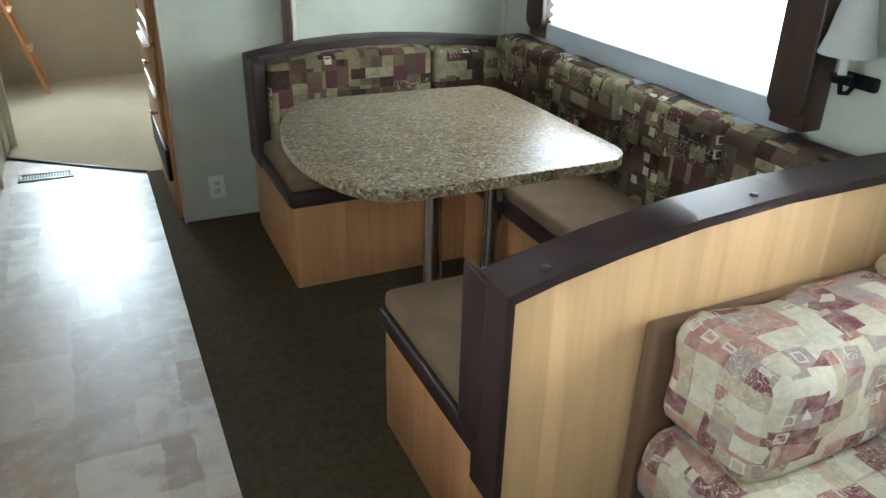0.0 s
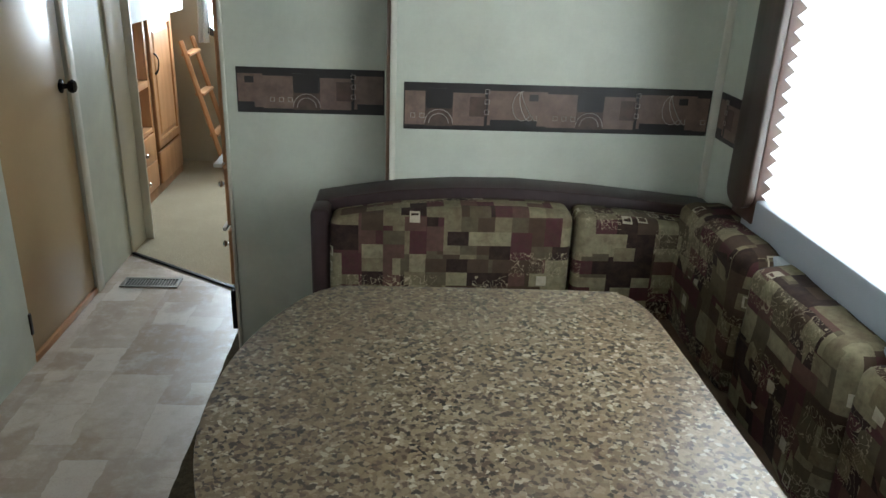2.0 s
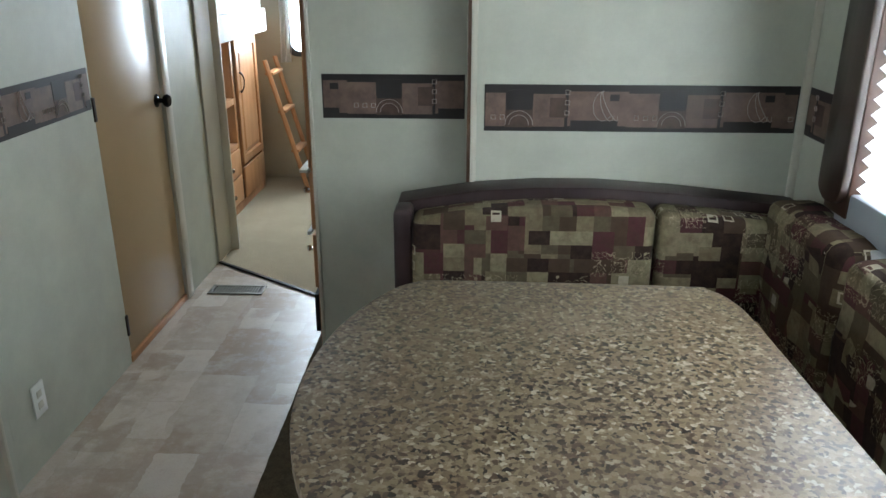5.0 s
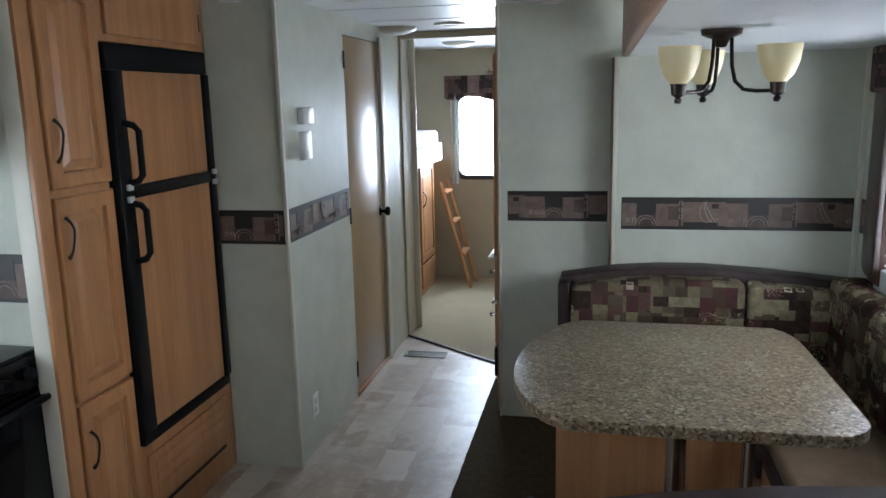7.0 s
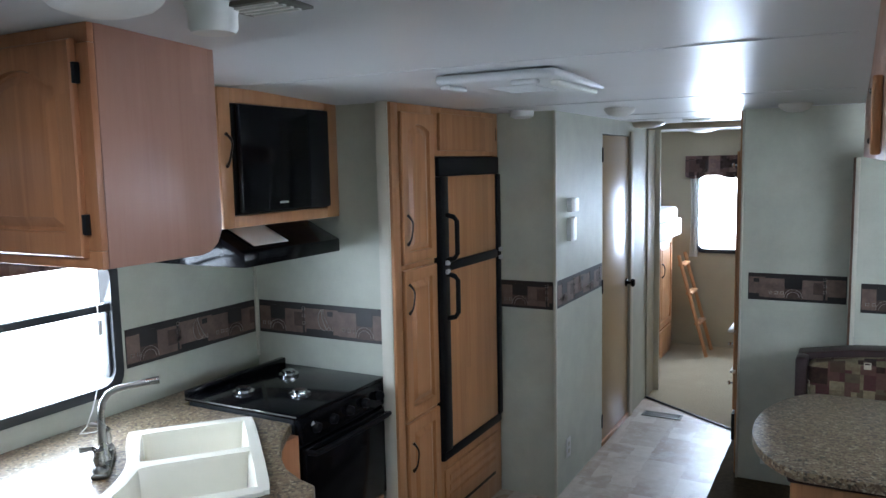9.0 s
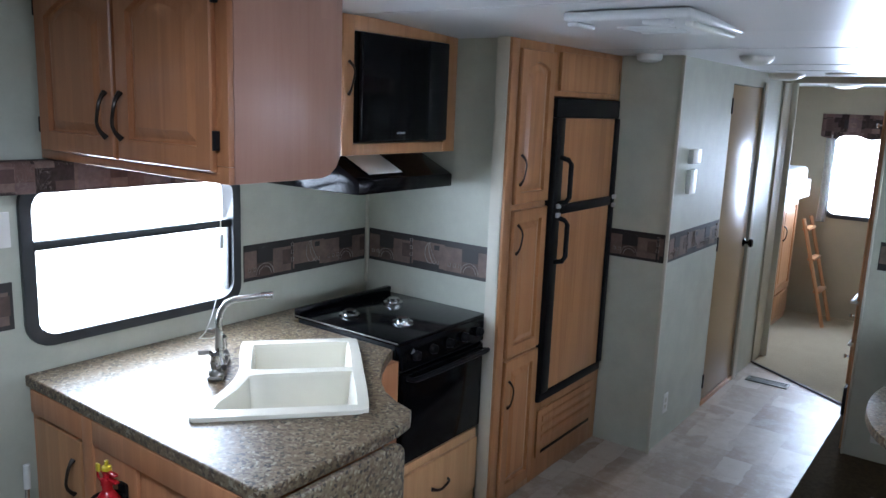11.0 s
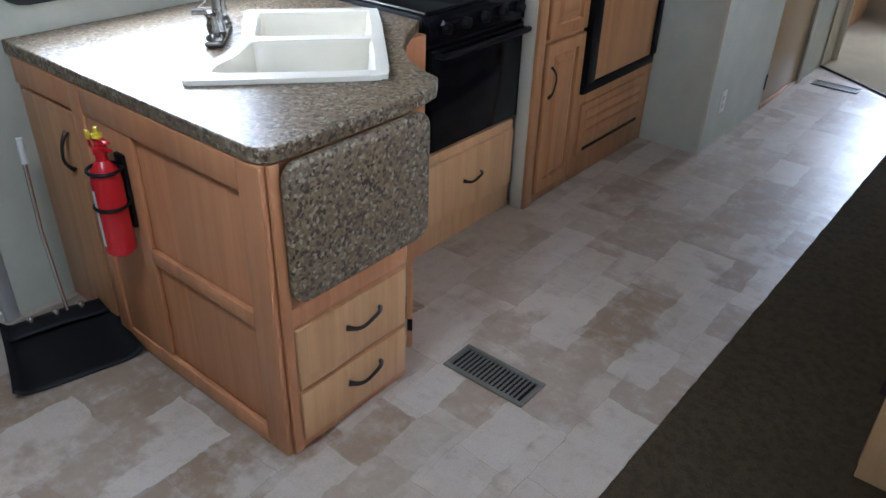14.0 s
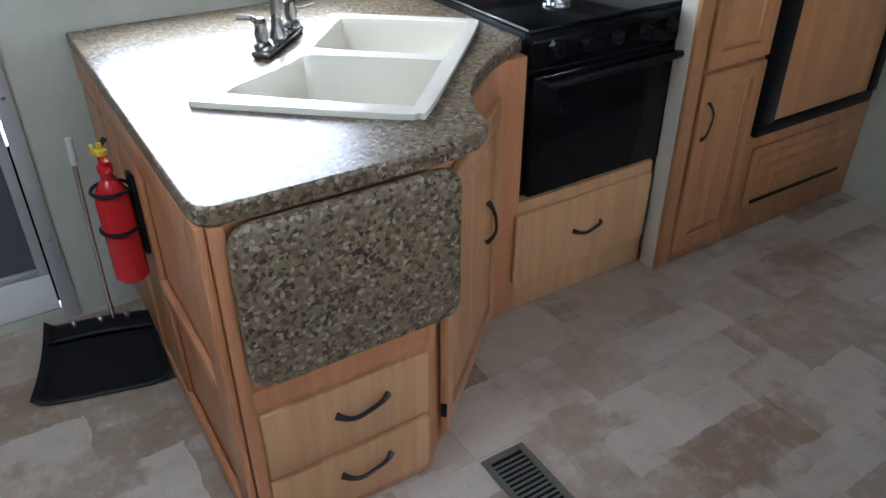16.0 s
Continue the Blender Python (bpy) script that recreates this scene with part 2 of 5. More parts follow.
def glow(name, colour, strength):
    m, nt, b = nodes_of(name, 1.0)
    b.inputs["Base Color"].default_value = (*colour, 1)
    b.inputs["Emission Color"].default_value, b.inputs["Emission Strength"].default_value = (*colour, 1), strength
    return m


PRINT = [(0.0, (0.03, 0.02, 0.018)), (0.2, (0.16, 0.095, 0.08)), (0.38, (0.21, 0.14, 0.115)), (0.55, (0.1, 0.06, 0.055)), (0.7, (0.025, 0.026, 0.026)), (0.84, (0.18, 0.12, 0.11))]
CLOTH = [(0.0, (0.022, 0.011, 0.009)), (0.17, (0.07, 0.022, 0.024)), (0.3, (0.16, 0.135, 0.078)), (0.48, (0.062, 0.038, 0.023)), (0.64, (0.215, 0.185, 0.11)), (0.78, (0.095, 0.048, 0.036)), (0.88, (0.09, 0.072, 0.042))]
SOFA = [(0.0, (0.16, 0.05, 0.06)), (0.16, (0.4, 0.33, 0.22)), (0.34, (0.3, 0.13, 0.12)), (0.5, (0.5, 0.44, 0.33)), (0.66, (0.3, 0.23, 0.21)), (0.8, (0.38, 0.2, 0.16)), (0.9, (0.55, 0.5, 0.4))]
M_WALL = plain("wall_vinyl", (0.49, 0.505, 0.42), 0.5, vary=0.1, scale=5.5, fine=90, bump=0.12)
M_WALL_TAN = plain("wall_vinyl_tan", (0.42, 0.37, 0.27), 0.55, vary=0.06, scale=3.5, fine=90, bump=0.12)
M_CEIL = plain("ceiling_vinyl", (0.66, 0.67, 0.68), 0.33, vary=0.03, scale=2.0, fine=70, bump=0.08)
M_RAIL = plain("border_edge", (0.018, 0.014, 0.013), 0.45)
M_PRINT_TAN = plain("border_tan", (0.15, 0.098, 0.075), 0.5, vary=0.3, scale=24, fine=90, bump=0.05)
M_PRINT_BROWN = plain("border_brown", (0.075, 0.045, 0.034), 0.5, vary=0.35, scale=26, fine=90, bump=0.05)
M_PRINT_PALE = plain("border_pale", (0.32, 0.275, 0.24), 0.5)
M_CLOTH = patchwork("dinette_cloth", CLOTH, 7.5, (0.45, 0.4, 0.3), (0.36, 0.3, 0.2))
M_SOFA = patchwork("sofa_cloth", SOFA, 8.5, (0.6, 0.55, 0.45), (0.6, 0.54, 0.42))
M_MAPLE = wood("maple", (0.5, 0.255, 0.115), (0.35, 0.16, 0.066))
M_MAPLE_H = wood("maple_flat", (0.5, 0.255, 0.115), (0.35, 0.16, 0.066), up="y")
M_PANEL = wood("maple_panel", (0.54, 0.245, 0.112), (0.42, 0.168, 0.07), board=0.11)
# Blond wood, lightened further to stand in for daylight on the bench end panel.
M_BLOND_LIT = wood("lit_blond_maple", (0.74, 0.47, 0.24), (0.6, 0.35, 0.165), board=0.11)
M_HONEY = wood("honey_maple", (0.6, 0.345, 0.165), (0.45, 0.235, 0.1), board=0.11)
M_FASCIA = wood("fascia_maple", (0.36, 0.19, 0.115), (0.26, 0.125, 0.07), up="y")
M_RED_MAPLE = wood("red_maple", (0.4, 0.165, 0.068), (0.28, 0.1, 0.036))
M_PINK_PANEL = wood("pink_maple_panel", (0.4, 0.215, 0.15), (0.33, 0.165, 0.11), board=0.15)
M_ORANGE = wood("orange_maple", (0.43, 0.205, 0.085), (0.3, 0.125, 0.045))
M_OAKDARK = wood("dark_wood", (0.048, 0.028, 0.02), (0.025, 0.015, 0.011))
M_BROWN = wood("brown_wood", (0.15, 0.085, 0.05), (0.09, 0.05, 0.03))
M_WALNUT = wood("walnut_board", (0.075, 0.036, 0.022), (0.045, 0.02, 0.013))
M_DOORTAN = plain("door_veneer", (0.4, 0.285, 0.15), 0.36, vary=0.06, scale=2.5, fine=60, bump=0.05)
M_STONE = granite("speckled_laminate")
M_FLOOR = vinyl_floor("sheet_vinyl")
M_CARPET = carpet("brown_carpet", (0.098, 0.073, 0.043))
M_BEIGE = carpet("beige_carpet", (0.46, 0.39, 0.275), 0.08)
M_PURPLE = plain("plum_vinyl", (0.036, 0.02, 0.0195), 0.42, vary=0.15, scale=18, fine=260, bump=0.25)
M_SUEDE = plain("tan_suede", (0.155, 0.103, 0.062), 0.9, vary=0.2, scale=9, fine=400, bump=0.3)
M_BLACK = plain("black_enamel", (0.005, 0.005, 0.006), 0.12, vary=0.1, bump=0)
M_BLACKMAT = plain("black_plastic", (0.008, 0.008, 0.009), 0.42, vary=0.15)
M_BLACKMAT.node_tree.nodes["Principled BSDF"].inputs["Specular IOR Level"].default_value = 0.14
M_BLACK.node_tree.nodes["Principled BSDF"].inputs["Specular IOR Level"].default_value = 0.16
for mt in (M_SUEDE, M_PURPLE):
    mt.node_tree.nodes["Principled BSDF"].inputs["Specular IOR Level"].default_value = 0.3
M_BRONZE = plain("dark_bronze", (0.035, 0.025, 0.02), 0.35, 0.7)
M_NICKEL = plain("brushed_nickel", (0.24, 0.23, 0.215), 0.28, 1.0, vary=0.08)
M_CHROME = plain("chrome", (0.6, 0.6, 0.6), 0.1, 1.0, vary=0.05, bump=0)
M_STEEL = plain("steel_tube", (0.36, 0.36, 0.36), 0.22, 1.0, vary=0.1, bump=0)
M_BISQUE = plain("bisque_acrylic", (0.78, 0.75, 0.64), 0.16, vary=0.03, bump=0)
M_WHITE = plain("white_plastic", (0.72, 0.72, 0.68), 0.4, vary=0.04)
M_CREAM = plain("cream_trim", (0.55, 0.53, 0.44), 0.45, vary=0.05)
M_RED = plain("red_enamel", (0.5, 0.012, 0.018), 0.22, vary=0.08, bump=0)
M_YELLOW = plain("yellow_plastic", (0.7, 0.52, 0.03), 0.4)
M_GREY = plain("grey_metal", (0.16, 0.155, 0.13), 0.45, 0.3)
M_FRAME = plain("black_window_frame", (0.015, 0.016, 0.018), 0.45)
M_VAL = patchwork("valance_cloth", PRINT, 8, None, (0.2, 0.15, 0.13), 0.9, 0.3)
M_RAILGREY = plain("pale_grey_rail", (0.4, 0.43, 0.47), 0.5, vary=0.05)
M_ALU = plain("aluminium", (0.55, 0.56, 0.57), 0.4, 0.6, vary=0.06)
M_SHADE = shade_cloth("pleated_shade_cloth", (0.88, 0.88, 0.9), 0.3)
M_LAMPGLASS = plain("amber_lamp_glass", (0.72, 0.6, 0.34), 0.3, vary=0.06, bump=0)
M_CURTAIN = shade_cloth("white_curtain_cloth", (0.8, 0.8, 0.78), 0.1)
M_BED = plain("white_bedding", (0.75, 0.75, 0.74), 0.9, vary=0.06, scale=14, fine=300, bump=0.3)
M_SCREEN = plain("grey_screen", (0.1, 0.105, 0.12), 0.35, vary=0.1)
M_GLASS = glass("window_glass")
M_OUT = glow("bright_overcast", (0.93, 0.96, 1.0), 11.0)


# ---- building tools ----
class Build:
    """Gathers bevelled boxes, prisms, tubes and turned shapes in one mesh. m: local frame to world."""

    def __init__(self, m=None):
        self.bm, self.m = bmesh.new(), m or Matrix()

    def add(self, verts, faces, bev=0.0, seg=2):
        t = bmesh.new()
        vs = [t.verts.new(v) for v in verts]
        for f in faces:
            t.faces.new([vs[i] for i in f])
        bmesh.ops.recalc_face_normals(t, faces=t.faces[:])
        if bev > 0:
            made = bmesh.ops.bevel(t, geom=t.edges[:], offset=bev, segments=seg, profile=0.5, affect="EDGES", clamp_overlap=True)
            curved = set(made["faces"])
            for f in t.faces:
                f.smooth = f in curved
        else:
            for f in t.faces:
                f.smooth = True
        t.transform(self.m)
        if self.m.determinant() < 0:
            bmesh.ops.reverse_faces(t, faces=t.faces[:])
        me = bpy.data.meshes.new("t")
        t.to_mesh(me)
        t.free()
        self.bm.from_mesh(me)
        bpy.data.meshes.remove(me)
        return self

    def box(self, x0, x1, y0, y1, z0, z1, bev=0.003, seg=2):
        v = [(x, y, z) for z in (z0, z1) for y in (y0, y1) for x in (x0, x1)]
        f = [(0, 1, 3, 2), (4, 6, 7, 5), (0, 4, 5, 1), (2, 3, 7, 6), (0, 2, 6, 4), (1, 5, 7, 3)]
        return self.add(v, f, min(bev, 0.45 * min(x1 - x0, y1 - y0, z1 - z0)), seg)

    def prism(self, pts, a0, a1, axis="z", bev=0.003, seg=2):
        """An outline pulled along an axis. z: points are (x, y); y: (x, z); x: (y, z)."""
        put = {"z": lambda p, a: (p[0], p[1], a), "y": lambda p, a: (p[0], a, p[1]), "x": lambda p, a: (a, p[0], p[1])}[axis]
        n = len(pts)
        v = [put(p, a) for a in (a0, a1) for p in pts]
        f = [tuple(range(n)), tuple(range(n, 2 * n))] + [(i, (i + 1) % n, n + (i + 1) % n, n + i) for i in range(n)]
        return self.add(v, f, bev, seg)

    def tube(self, pts, r, n=8, flat=1.0):
        pts = [Vector(p) for p in pts]
        v, f = [], []
        side = None
        for i, p in enumerate(pts):
            d = (pts[min(i + 1, len(pts) - 1)] - pts[max(i - 1, 0)]).normalized()
            if side is None:
                side = d.orthogonal().normalized()
            side = (side - d * side.dot(d)).normalized()
            up = d.cross(side)
            rr = r[i] if isinstance(r, (list, tuple)) else r
            v += [p + rr * (math.cos(2 * math.pi * k / n) * side + flat * math.sin(2 * math.pi * k / n) * up) for k in range(n)]
        for i in range(len(pts) - 1):
            f += [(i * n + k, i * n + (k + 1) % n, (i + 1) * n + (k + 1) % n, (i + 1) * n + k) for k in range(n)]
        f += [tuple(range(n)), tuple(range((len(pts) - 1) * n, len(pts) * n))]
        return self.add(v, f)

    def lathe(self, prof, at=(0, 0, 0), n=24, m=None):
        """Turns a profile of (radius, height) about the z axis at a place."""
        v, f = [], []
        m = m or Matrix()
        for r, z in prof:
            v += [m @ Vector((max(r, 1e-4) * math.cos(2 * math.pi * k / n), max(r, 1e-4) * math.sin(2 * math.pi * k / n), z)) + Vector(at) for k in range(n)]
        for i in range(len(prof) - 1):
            f += [(i * n + k, i * n + (k + 1) % n, (i + 1) * n + (k + 1) % n, (i + 1) * n + k) for k in range(n)]
        f += [tuple(range(n)), tuple(range((len(prof) - 1) * n, len(prof) * n))]
        return self.add(v, f)

    def grid(self, fn, nu, nv):
        v = [fn(i / nu, j / nv) for j in range(nv + 1) for i in range(nu + 1)]
        f = [(j * (nu + 1) + i, j * (nu + 1) + i + 1, (j + 1) * (nu + 1) + i + 1, (j + 1) * (nu + 1) + i) for j in range(nv) for i in range(nu)]
        return self.add(v, f)

    def obj(self, name, mat, parent=None, smooth=40):
        me = bpy.data.meshes.new(name)
        self.bm.to_mesh(me)
        self.bm.free()
        me.materials.append(mat)
        if not smooth:
            me.polygons.foreach_set("use_smooth", [False] * len(me.polygons))
        else:
            me.set_sharp_from_angle(angle=radians(smooth))
        ob = new(name, me)
        if parent:
            ob.parent = parent
            ob.location = -parent.location if parent.parent is None else Vector()
        return ob


def thing(name, at, label, category, group=""):
    e = new(name)
    e.empty_display_size = 0.1
    e.location = at
    return tagged(e, label, category, group)


def structure(ob, label=""):
    return tagged(ob, label, kind="structure")


def face_px(x):
    """Frame of a face that looks along +x: u runs along y, w out of the face."""
    return Matrix(((0, 1, 0, x), (1, 0, 0, 0), (0, 0, 1, 0), (0, 0, 0, 1)))


def face_nx(x):
    return Matrix(((0, -1, 0, x), (1, 0, 0, 0), (0, 0, 1, 0), (0, 0, 0, 1)))


def face_ny(y):
    """Frame of a face that looks along -y: u runs along x."""
    return Matrix(((1, 0, 0, 0), (0, -1, 0, y), (0, 0, 1, 0), (0, 0, 0, 1)))


def face_turned(x, y, deg):
    """A face whose u axis starts at x, y and runs at deg from +x; w to the right of u."""
    c, s = math.cos(radians(deg)), math.sin(radians(deg))
    return Matrix(((c, s, 0, x), (s, -c, 0, y), (0, 0, 1, 0), (0, 0, 0, 1)))


def wall(name, m, u0, u1, z0, z1, thick, holes=(), mat=M_WALL, label=""):
    """A wall with openings; its face lies at w = 0 and its body behind it."""
    b = Build(m)
    us = sorted({u0, u1, *[h[0] for h in holes], *[h[1] for h in holes]})
    for a, c in zip(us, us[1:]):
        cuts = sorted((h[2], h[3]) for h in holes if h[0] <= a and h[1] >= c)
        z = z0
        for lo, hi in cuts:
            if lo > z:
                b.box(a, c, -thick, 0, z, lo, 0)
            z = hi
        if z < z1:
            b.box(a, c, -thick, 0, z, z1, 0)
    return structure(b.obj(name, mat, smooth=0), label)


def pull(m, u, z, length, parent, upright=True, mat=M_BRONZE):
    """An arched cabinet pull with leaf-shaped feet."""
    b = Build(m)
    h = length / 2
    pts, rs = [], []
    for i in range(13):
        a = -1 + 2 * i / 12
        out = 0.004 + 0.026 * (1 - abs(a) ** 3)
        side = 0.006 * math.sin(a * math.pi)
        pts.append((u + side, out, z + a * h) if upright else (u + a * h, out, z + side))
        rs.append(0.0052 + 0.004 * abs(a) ** 4)
    b.tube(pts, rs, 8, 0.75)
    return b.obj("handle", mat, parent)


def panel_door(m, u0, u1, z0, z1, parent, mat=M_MAPLE, arch=0.0, rail=0.055, name="door", flat=False):
    """A cabinet door: a flat slab, or a frame with a groove round a raised field; arch lifts the field's top edge."""
    b = Build(m)
    w = 0.019
    if flat:
        b.box(u0, u1, 0.001, w, z0, z1, 0.005)
        return b.obj(name, mat, parent)
    a0, a1, c0, c1 = u0 + rail, u1 - rail, z0 + rail, z1 - rail
    mu, mz = (a0 + a1) / 2, (c0 + c1) / 2

    def ring(du, dz):
        top = [(a1 - du + (a0 - a1 + 2 * du) * i / 12, c1 - dz - arch + arch * math.sin(math.pi * i / 12)) for i in range(13)]
        return [(a0 + du, c0 + dz), (a1 - du, c0 + dz)] + top

    def edge(k):
        return [(u0 + k, z0 + k), (u1 - k, z0 + k)] + [(u1 - k + (u0 - u1 + 2 * k) * i / 12, z1 - k) for i in range(13)]

    loops = [(edge(0), 0.001), (edge(0), w - 0.005), (edge(0.004), w), (ring(0, 0), w), (ring(0.003, 0.003), w - 0.013), (ring(0.012, 0.012), w - 0.013), (ring(0.038, 0.038), w - 0.001)]
    n = 15
    v = [(p[0], d, p[1]) for loop, d in loops for p in loop]
    f = [(j * n + i, j * n + (i + 1) % n, (j + 1) * n + (i + 1) % n, (j + 1) * n + i) for j in range(len(loops) - 1) for i in range(n)]
    f += [tuple(range((len(loops) - 1) * n, len(loops) * n)), tuple(range(n))]
    b.add(v, f)
    return b.obj(name, mat, parent, 20)


def border(m, u0, u1, z0, z1, phase=-0.03, name="border_strip"):
    """The printed wallpaper border: tan and brown blocks, dark squares, pale arcs and little framed squares."""
    e = thing(name, tuple(m @ Vector(((u0 + u1) / 2, 0.003, z0))), "printed wallpaper border with brown and black blocks on the wall", "wall border")
    Build(m).box(u0, u1, 0.0005, 0.002, z0, z1, 0.0004, 1).obj("print", M_RAIL, e)
    h, pitch = z1 - z0, 0.5
    rects = {"tan_block": [(0.0, 0.1, 0.1, 0.82), (0.19, 0.295, 0.1, 0.8), (0.305, 0.5, 0.12, 0.86)],
             "brown_block": [(0.1, 0.19, 0.08, 0.5), (0.245, 0.3, 0.3, 0.72)],
             "black_block": [(0.103, 0.187, 0.46, 0.88), (0.315, 0.47, 0.09, 0.24), (0.44, 0.47, 0.66, 0.8)]}
    mats = {"tan_block": M_PRINT_TAN, "brown_block": M_PRINT_BROWN, "black_block": M_RAIL}
    lift = {"tan_block": 0.0024, "brown_block": 0.0028, "black_block": 0.0032}
    shift = u0 + phase
    for kind, rs in rects.items():
        for k in range(-1, 4):
            for a, c, f, g in rs:
                lo, hi = max(u0 + 0.004, a + k * pitch + shift), min(u1 - 0.004, c + k * pitch + shift)
                if hi - lo > 0.012:
                    Build(m).box(lo, hi, 0.0018, lift[kind], z0 + f * h, z0 + g * h, 0.0, 1).obj(kind, mats[kind], e, 0)
    b, any_made = Build(m), False
    for k in range(-1, 4):
        o = k * pitch + shift
        lines = []
        for r in (0.3, 0.21):
            lines.append([(o + 0.145 + r * h * math.cos(math.pi * q / 10), z0 + (0.14 + r * math.sin(math.pi * q / 10)) * h) for q in range(11)])
        for su, sz in ((0.03, 0.3), (0.06, 0.3), (0.09, 0.3), (0.302, 0.84), (0.302, 0.62), (0.302, 0.4)):
            r = 0.007
            lines.append([(o + su + r * x, z0 + sz * h + r * y) for x, y in ((-1, -1), (1, -1), (1, 1), (-1, 1), (-1, -1))])
        for w, q0 in ((0.034, 0.0), (0.024, 0.6), (0.028, 1.1)):
            lines.append([(o + 0.42 + q0 * 0.02 + w * math.cos(a * 0.5 + 1.6 + q0), z0 + (0.55 + 0.32 * math.sin(a * 0.5 + 1.6)) * h) for a in range(9)])
        for ln in lines:
            if u0 + 0.004 < min(p[0] for p in ln) and max(p[0] for p in ln) < u1 - 0.004:
                b.tube([(p[0], 0.0034, p[1]) for p in ln], 0.002, 4, 0.4)
                any_made = True
    if any_made:
        tagged(b.obj("pale_motif", M_PRINT_PALE, e), kind="stuff")
    else:
        b.bm.free()
    return e


def soften(b, amount, seed, long=0.09):
    """Breaks a padded shape into small faces and makes them slack and uneven."""
    for k in range(3):
        es = [x for x in b.bm.edges if x.calc_length() > long]
        if es:
            bmesh.ops.subdivide_edges(b.bm, edges=es, cuts=1, use_grid_fill=True)
    b.bm.normal_update()
    o = Vector((seed * 3.1, seed * 1.7, 0))
    move = [(v, v.normal * amount * (noise.noise(v.co * 7 + o) + 0.5 * noise.noise(v.co * 16 + o))) for v in b.bm.verts]
    for v, d in move:
        v.co += d
    for f in b.bm.faces:
        f.smooth = True
    return b


# ---- structure ----
CEIL, SLIDE, ROOF = 2.13, 1.857, 2.24
XL, XR, Y0, Y1 = -0.775, 2.87, -2.2, 7.75

b = Build()
b.prism([(XL, Y0), (1.115, Y0), (1.115, 5.34), (0.385, 5.85), (XL, 5.85)], -0.06, 0.0, bev=0)
structure(b.obj("floor", M_FLOOR, smooth=0), "beige and grey stone-print sheet vinyl floor")
b = Build()
edge = [(1.118 + 0.004 * noise.noise(Vector((y * 9, 0, 0))) + 0.0025 * noise.noise(Vector((y * 40, 3, 0))), y) for y in [5.34 - 0.02 * k for k in range(int((5.34 - Y0) / 0.02))]]
b.prism([(1.115, Y0), (XR, Y0), (XR, 5.34)] + edge, -0.06, 0.006, bev=0)
structure(b.obj("carpet_dinette", M_CARPET, smooth=0), "dark olive brown carpet under the dinette")
b = Build()
b.prism([(0.385, 5.85), (1.115, 5.34), (2.2, 5.34), (2.2, Y1), (-1.6, Y1), (-1.6, 5.852), (0.3, 5.852)], -0.06, 0.005, bev=0)
structure(b.obj("carpet_bunk_room", M_BEIGE, smooth=0), "beige cut pile carpet in the bunk room")
b = Build()
d = Vector((1.115 - 0.385, 5.34 - 5.85, 0))
b.m = face_turned(0.385, 5.85, math.degrees(math.atan2(d.y, d.x)))
b.box(0, d.length, -0.012, 0.012, 0.002, 0.011, 0.004)
structure(b.obj("trim_threshold", M_BLACKMAT), "dark strip where vinyl meets carpet")



def ceil_z(y):
    """Height of the ceiling, which rises a little towards the front."""
    return CEIL + 0.052 * max(0.0, min(1.7, 2.76 - y))


b = Build()
b.prism([(Y0, ceil_z(Y0)), (1.06, ceil_z(1.06)), (2.76, CEIL), (8.0, CEIL), (8.0, CEIL + 0.06), (2.76, CEIL + 0.06), (1.06, ceil_z(1.06) + 0.06), (Y0, ceil_z(Y0) + 0.06)], XL - 0.05, 2.2, "x", bev=0)
for y in (2.12, 3.42, 4.5, 5.1):
    b.box(XL, 1.775, y - 0.006, y + 0.006, ceil_z(y) - 0.003, ceil_z(y) + 0.01, 0.001)
structure(b.obj("ceiling", M_CEIL, smooth=0), "white vinyl ceiling with thin seam strips")
b = Build()
b.box(1.82, XR + 0.1, 0.55, 4.46, SLIDE, SLIDE + 0.05, 0)
structure(b.obj("ceiling_slide_out", M_CEIL, smooth=0), "lower white ceiling of the slide-out")

wall("wall_left", face_px(XL), Y0, 8.0, 0, ROOF, 0.06, [(1.12, 1.93, 1.02, 1.54), (0.07, 0.856, 0.03, 1.9)], label="pale sage vinyl wall with the kitchen window")
# The hole from y 0.82 to 1.58 is for the unseen sofa window.
wall("wall_right", face_nx(XR), 0.55, 4.45, 0, SLIDE, 0.06, [(2.6, 3.9, 0.9, 1.8), (0.82, 1.58, 0.9, 1.8)], label="pale sage vinyl wall of the slide-out")
wall("wall_slide_end", face_ny(4.41), 1.79, XR + 0.06, 0, SLIDE, 0.05, label="pale sage vinyl end wall of the slide-out")
wall("wall_slide_front", Matrix.Translation((0, 0.6, 0)), 1.82, XR + 0.06, 0, SLIDE, 0.05)
wall("wall_right_rear", face_nx(2.15), Y0, 0.56, 0, ROOF, 0.06)
wall("wall_back", Matrix.Translation((0, Y0, 0)), XL - 0.06, 2.2, 0, ROOF, 0.06)
wall("wall_pillar", face_ny(4.54), 1.225, 1.83, 0, CEIL, 0.06, label="narrow sage wall beside the bunk room passage")
wall("wall_kitchen_end", face_ny(2.757), XL, 0.005, 0, ROOF, 0.055, label="pale sage wall panel beside the stove")
wall("wall_bath_front", face_ny(3.81), 0.05, 0.375, 0, CEIL, 0.05, label="pale sage wall beside the refrigerator")
wall("wall_bath_side", face_px(0.375), 3.8605, 6.07, 0, CEIL, 0.05, [(4.69, 5.345, 0.03, 2.03)], label="sage hallway wall with the bathroom door")
